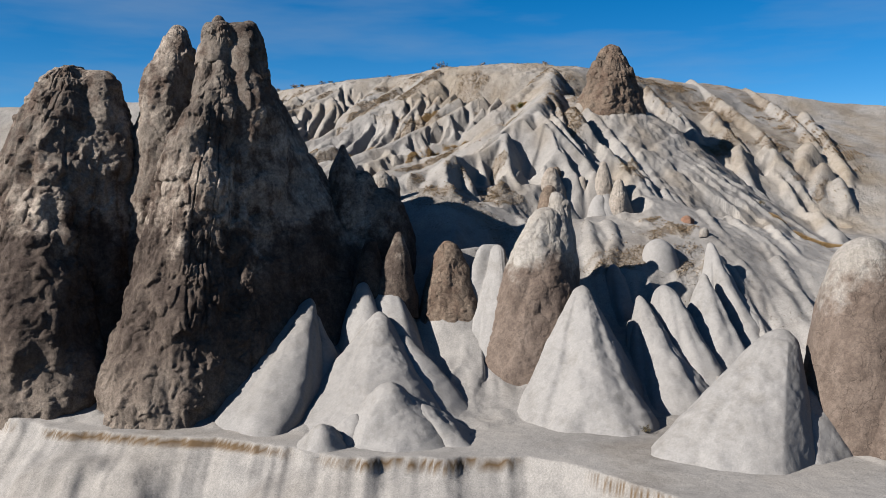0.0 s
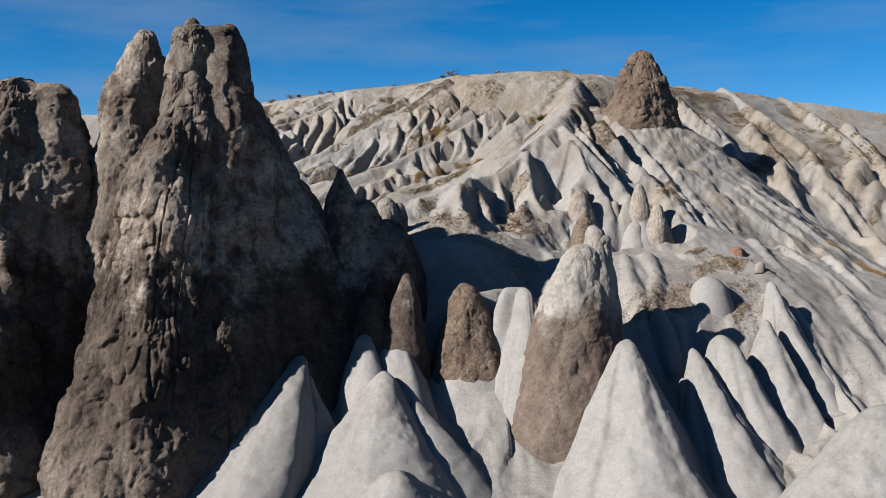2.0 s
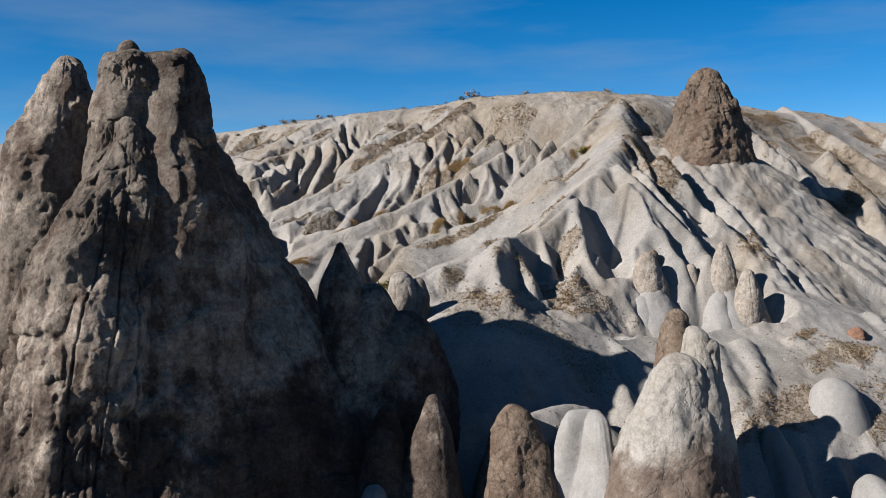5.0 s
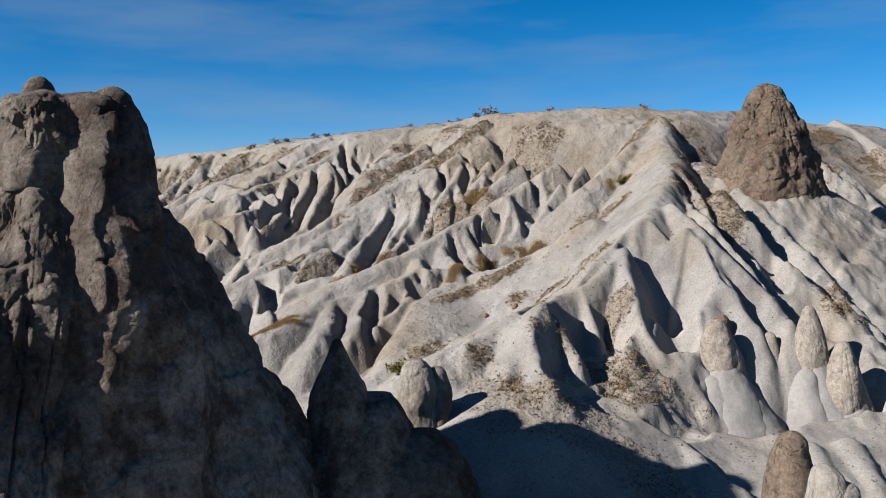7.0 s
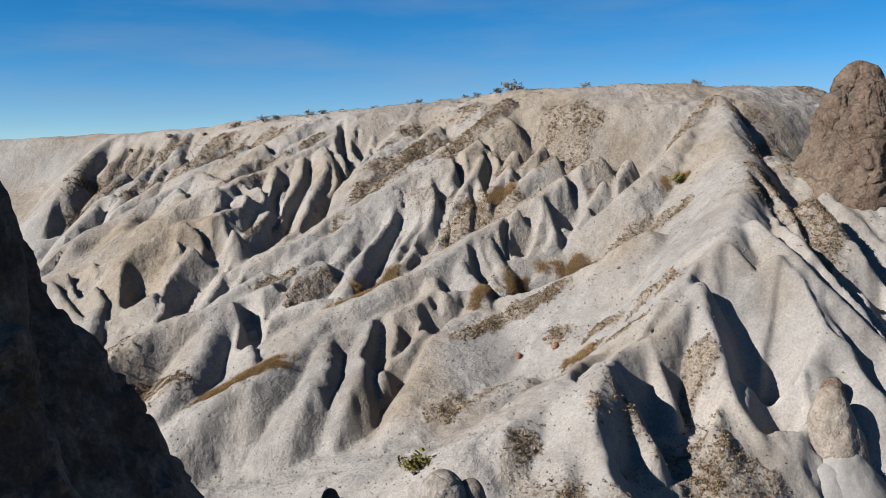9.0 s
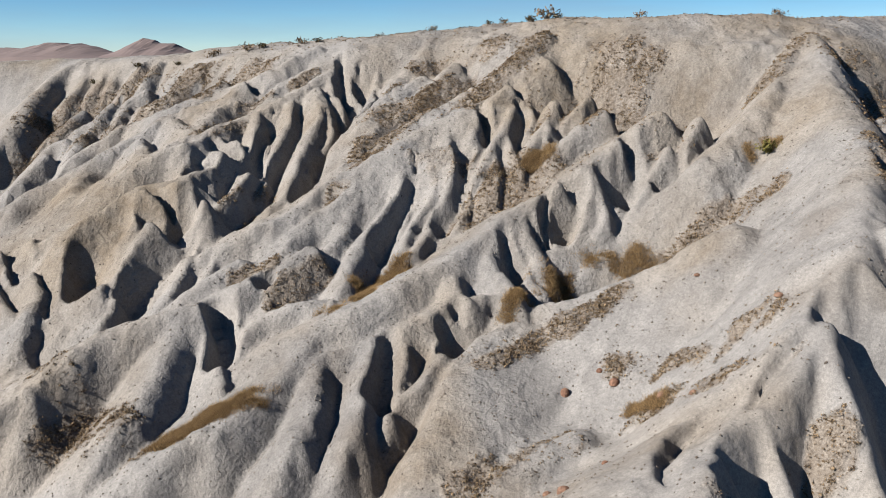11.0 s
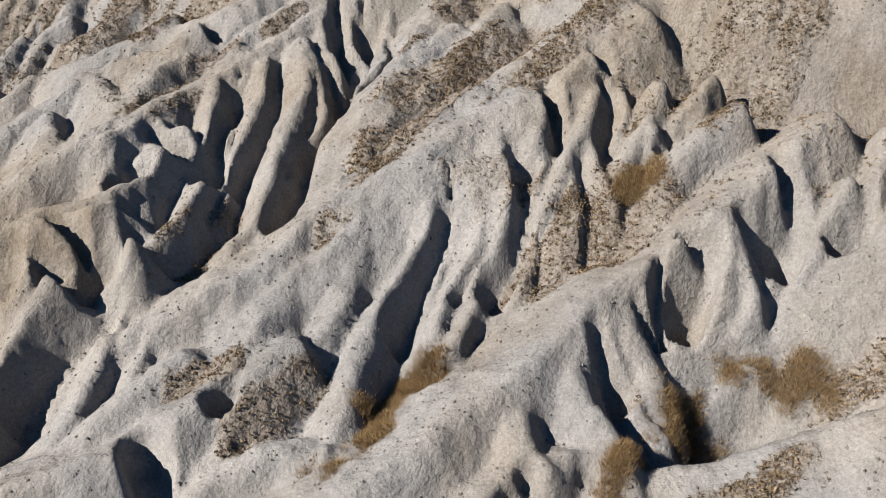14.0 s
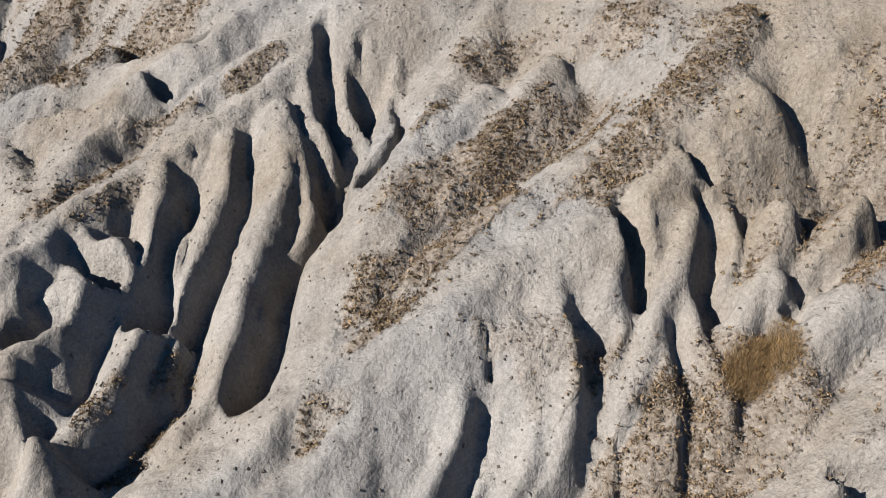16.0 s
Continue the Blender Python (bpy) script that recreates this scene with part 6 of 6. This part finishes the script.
MAT_GRASS = plain_material("dry_grass", (0.09, 0.056, 0.024), (0.27, 0.178, 0.085), 0.6)
MAT_SCRUB = plain_material("dry_scrub", (0.045, 0.032, 0.02), (0.19, 0.135, 0.082), 0.8)
MAT_BUSH = plain_material("bush_leaf", (0.0263, 0.0225, 0.0105), (0.075, 0.0562, 0.0263), 1.2)
MAT_TWIG = plain_material("twig", (0.045, 0.0338, 0.0263), (0.09, 0.0675, 0.0525), 4)
MAT_STONE = rock_material("loose_stone", (0.158, 0.139, 0.12), (0.0975, 0.0788, 0.0638), (0.045, 0.0375, 0.0315), 0.5, 0.5, 0.3)
MAT_REDSTONE = rock_material("red_stone", (0.18, 0.109, 0.075), (0.128, 0.0675, 0.045), (0.06, 0.0375, 0.0315), 0.5, 0.4, 0.3)
MAT_OLIVE = plain_material("olive_leaf", (0.0375, 0.036, 0.009), (0.128, 0.105, 0.03), 1.2)
MAT_HILL = plain_material("hazy_hill", (0.085, 0.066, 0.066), (0.15, 0.115, 0.105), 0.01)
rng = np.random.default_rng(5)


def scatter(mask, n, x0, x1, y0, y1):
    """n places on the land, as likely as mask says."""
    s = land.patch(x0, x1, y0, y1)
    area = (np.gradient(XS)[None, :] * np.gradient(YS)[:, None])[s]
    w = (mask[s] * area).ravel()
    pick = rng.choice(w.size, n, p=w / w.sum())
    x = land.X[s].ravel()[pick] + rng.uniform(-0.12, 0.12, n)
    y = land.Y[s].ravel()[pick] + rng.uniform(-0.12, 0.12, n)
    return np.stack([x, y, land.at(x, y)], -1)


def stuff(name, verts, faces, mat, label):
    me = bpy.data.meshes.new(name)
    me.from_pydata(verts.reshape(-1, 3).tolist(), [], faces.tolist())
    me.materials.append(mat)
    return tagged(new(name, me), label, name.replace("_", " "), kind="stuff")


def blades(places, per, tall, spread, width, lean):
    """Tufts of thin blades."""
    n = len(places)
    base = np.repeat(places, per, 0)
    size = np.repeat(rng.uniform(0.5, 1.3, n), per)
    a = rng.uniform(0, 2 * np.pi, n * per)
    r = rng.uniform(0, spread, n * per) * size
    foot = base + np.stack([r * np.cos(a), r * np.sin(a), np.full(n * per, -0.03)], -1)
    h = tall * size * rng.uniform(0.5, 1.1, n * per)
    tip = foot + np.stack([lean * h * np.cos(a) + rng.normal(0, 0.15, n * per) * h, lean * h * np.sin(a) + rng.normal(0, 0.15, n * per) * h, h], -1)
    b = rng.uniform(0, np.pi, n * per)
    w = width * size
    off = np.stack([w * np.cos(b), w * np.sin(b), 0 * w], -1)
    v = np.stack([foot - off, foot + off, tip], 1)
    return v, np.arange(n * per * 3).reshape(-1, 3)


def clumps(places, per, size):
    """Low bushes: leaf-like triangles in a flat dome."""
    n = len(places)
    base = np.repeat(places, per, 0)
    s = np.repeat(size * rng.uniform(0.35, 1.25, n) ** 1.3, per)
    d = rng.normal(0, 1, (n * per, 3))
    d /= np.linalg.norm(d, axis=1)[:, None]
    d[:, 2] = np.abs(d[:, 2]) * 0.8
    c = base + d * (s * rng.uniform(0.45, 1.0, n * per))[:, None]
    u, v = rng.normal(0, 1, (2, n * per, 3))
    k = (0.26 * s)[:, None]
    t = np.stack([c + k * u, c + k * v, c - 0.6 * k * (u + v)], 1)
    return t, np.arange(n * per * 3).reshape(-1, 3)


def pebbles(places, size):
    n = len(places)
    octa = np.array([(1, 0, 0), (0, 1, 0), (-1, 0, 0), (0, -1, 0), (0, 0, 0.8), (0, 0, -0.8)])
    tri = np.array([(0, 1, 4), (1, 2, 4), (2, 3, 4), (3, 0, 4), (1, 0, 5), (2, 1, 5), (3, 2, 5), (0, 3, 5)])
    s = size * rng.uniform(0.4, 1.0, n) ** 2.2 + 0.02
    a = rng.uniform(0, 2 * np.pi, n)
    v = octa[None] * (s[:, None] * rng.uniform(0.6, 1.3, (n, 6)))[..., None]
    x = v[..., 0] * np.cos(a)[:, None] - v[..., 1] * np.sin(a)[:, None]
    y = v[..., 0] * np.sin(a)[:, None] + v[..., 1] * np.cos(a)[:, None]
    v = np.stack([x, y, v[..., 2]], -1) + places[:, None, :]
    return v, (tri[None] + 6 * np.arange(n)[:, None, None]).reshape(-1, 3)


stuff("grass_tufts", *blades(scatter(GRASS, 24000, -45, 60, 70, 166), 16, 0.2, 0.24, 0.006, 0.5), MAT_GRASS, "golden dry grass tufts on the gully floors")
stuff("low_scrub", *clumps(scatter(SCRUB ** 2 * (0.3 + np.maximum(fbm(land.X * 0.5, land.Y * 0.5, 21.0, 3), 0)) + 0.25 * GRASS + 0.03 * RUBBLE, 42000, -58, 70, 80, 172), 12, 0.12), MAT_SCRUB, "low brown dry scrub dotted over the slopes")
stuff("pebbles", *pebbles(scatter((0.3 + RUBBLE * 1.5 + SCRUB * 1.0) * smooth_step(1.7, 0.9, STEEP), 30000, -45, 50, 92, 168), 0.075), MAT_STONE, "small grey and brown stones strewn over tuff")

# ---- shrubs, loose red stones, far hills ----
def part(name, verts, faces, mat, parent, label=""):
    me = bpy.data.meshes.new(name)
    me.from_pydata([tuple(v) for v in verts], [], [tuple(int(i) for i in f) for f in faces])
    me.materials.append(mat)
    ob = new(name, me)
    ob.parent = parent
    if label:
        tagged(ob, label)
    return ob


def shrub(label, size, seed, leaf, group="", stems=9, leaves=170, flat=0.75):
    """Dry bush: bent stems from one root, leaf-like scraps round their ends."""
    r = np.random.default_rng(seed)
    root = tagged(new("shrub"), label, "shrub", group)
    sv, sf, tips = [], [], []
    for k in range(stems):
        a, out = r.uniform(0, 2 * np.pi), r.uniform(0.25, 0.9) * size
        end = np.array([out * math.cos(a), out * math.sin(a), r.uniform(0.5, 1.0) * size * flat])
        mid = end * 0.5 + np.array([0, 0, 0.12 * size]) + r.normal(0, 0.05 * size, 3)
        n0 = len(sv)
        for p, w in ((np.array([0, 0, -0.1 * size]), 0.028), (mid, 0.018), (end, 0.006)):
            for q in range(4):
                sv.append(p + w * size * np.array([math.cos(q * math.pi / 2), math.sin(q * math.pi / 2), 0]))
        for i in range(2):
            for q in range(4):
                u = (q + 1) % 4
                sf.append((n0 + 4 * i + q, n0 + 4 * i + u, n0 + 4 * i + 4 + u, n0 + 4 * i + 4 + q))
        tips += [end, mid * 0.5 + end * 0.5, mid]
    part("stems", sv, sf, MAT_TWIG, root, "thin grey-brown woody stems")
    fv, ff = [], []
    for k in range(leaves):
        c = tips[r.integers(len(tips))] + r.normal(0, 0.15 * size, 3)
        c[2] = max(c[2], 0.02)
        u, v = r.normal(0, 0.055 * size, (2, 3))
        n0 = len(fv)
        fv += [c + u, c + v, c - u, c - v]
        ff.append((n0, n0 + 1, n0 + 2, n0 + 3))
    part("foliage", fv, ff, leaf, root)
    return root


def stand(ob, x, y, sink=0.04, turn=0.0, grow=1.0, z=None):
    h = float(land.at(np.array([x]), np.array([y]))[0]) if z is None else z
    return pose(x, y, h - sink, 0, 0, turn) @ Matrix.Scale(grow, 4)


RIM = "shrubs along the rim"
first = shrub("brown dry shrub on the plateau rim", 0.9, 1, MAT_SCRUB, RIM)
first.matrix_world = stand(first, -30.3, 170.6)
other = shrub("low dark brown shrub on the plateau rim", 0.7, 2, MAT_BUSH, RIM, flat=0.5)
other.matrix_world = stand(other, -38.2, 172.8)
for k, (x, y, g) in enumerate(((-34.1, 172.1, 0.8), (-26.7, 168.8, 0.9), (-25.4, 169.3, 1.0), (-21.6, 167.9, 0.8), (-20.2, 167.6, 1.0), (-9.8, 167.2, 0.7), (-4.6, 168.8, 0.8), (-3.4, 167.0, 0.6),
                               (-1.6, 161.2, 1.15), (-0.3, 160.6, 1.3), (0.6, 160.8, 1.0), (6.7, 157.0, 0.7), (-43.0, 174.0, 0.9), (17.2, 156.4, 0.8), (27.0, 152.0, 0.8), (-14.5, 167.4, 0.6))):
    src = first if k % 2 else other
    copy_thing(src, stand(src, x, y, turn=67.0 * k, grow=g))
bush = shrub("dark green-brown bush on the white slope", 0.8, 5, MAT_BUSH)
bush.matrix_world = stand(bush, 42.4, 124.1)
bush = shrub("green-brown bush on the stony ledge", 0.75, 6, MAT_BUSH)
bush.matrix_world = stand(bush, 15.9, 73.2)
bush = shrub("olive green shrub on the pale ridge", 1.0, 7, MAT_OLIVE, stems=14, leaves=320, flat=0.5)
bush.matrix_world = stand(bush, 11.9, 140.1)
bush = shrub("olive green shrub in a grassy gully", 1.1, 8, MAT_OLIVE, stems=14, leaves=320, flat=0.4)
bush.matrix_world = stand(bush, -8.0, 109.4)


def loose_stone(label, x, y, r, tall, seed, mat, group=""):
    z = float(land.at(np.array([x]), np.array([y]))[0])
    return rock("stone", [(x, y, z - 0.3 * tall, r, x + 0.1 * r, y, z + tall, 0.55 * r, 2.6)], z - 0.35 * tall, mat, label, group, parts=28, rings=18, rough=0.3 * r, seed=seed, scale=2.6)


for k, (x, y, r, tall) in enumerate(((-2.0, 127.5, 0.32, 0.42), (0.4, 126.9, 0.34, 0.36), (2.2, 124.1, 0.36, 0.3), (-0.2, 127.9, 0.22, 0.2), (5.2, 130.5, 0.22, 0.15), (3.1, 122.0, 0.25, 0.2),
                                    (-3.0, 118.6, 0.4, 0.32), (-4.2, 117.9, 0.34, 0.2), (-1.0, 120.4, 0.22, 0.16), (-3.6, 119.6, 0.26, 0.2), (7.5, 124.6, 0.3, 0.2))):
    loose_stone("reddish-brown loose stone on white tuff", x, y, 0.75 * r, 0.75 * tall, k * 3.1, MAT_REDSTONE, "loose red stones")
loose_stone("reddish-brown capstone on the white slope", 28.6, 109.1, 0.75, 0.7, 71, MAT_REDSTONE)
loose_stone("pale rounded stone on the white slope", 29.4, 104.6, 0.6, 0.8, 73, MAT_PATCHY)
loose_stone("small brown hoodoo cap on a white flank", 14.0, 115.7, 0.7, 1.0, 75, MAT_RED)


def far_hill(x, y, wide, deep, tall, seed):
    n, m = 70, 16
    u, v = np.meshgrid(np.linspace(-1, 1, n), np.linspace(-1, 1, m))
    crest = np.exp(-(u * 2.3) ** 2) * (1 + 0.22 * fbm(u * 3, 0 * u, seed, 4))
    h = tall * crest * (1 - np.abs(v)) * (1 + 0.15 * fbm(u * 6, v * 3, seed + 5, 4)) + 8
    h = np.where((np.abs(u) > 0.99) | (np.abs(v) > 0.99), -30, h)
    verts = np.stack([x + u * wide, y + v * deep, 24 + h], -1).reshape(-1, 3)
    faces = [(j * n + i, j * n + i + 1, (j + 1) * n + i + 1, (j + 1) * n + i) for j in range(m - 1) for i in range(n - 1)]
    me = bpy.data.meshes.new("distant_hill")
    me.from_pydata(verts.tolist(), [], faces)
    me.materials.append(MAT_HILL)
    tagged(new("distant_hill", me), "hazy brown bare hill far beyond the plateau", "hill", kind="structure")


far_hill(-1660, 4000, 560, 420, 88, 1.0)
far_hill(-1270, 3980, 330, 320, 94, 6.0)
far_hill(-2050, 4500, 900, 400, 60, 11.0)
far_hill(-900, 4700, 1300, 300, 34, 16.0)
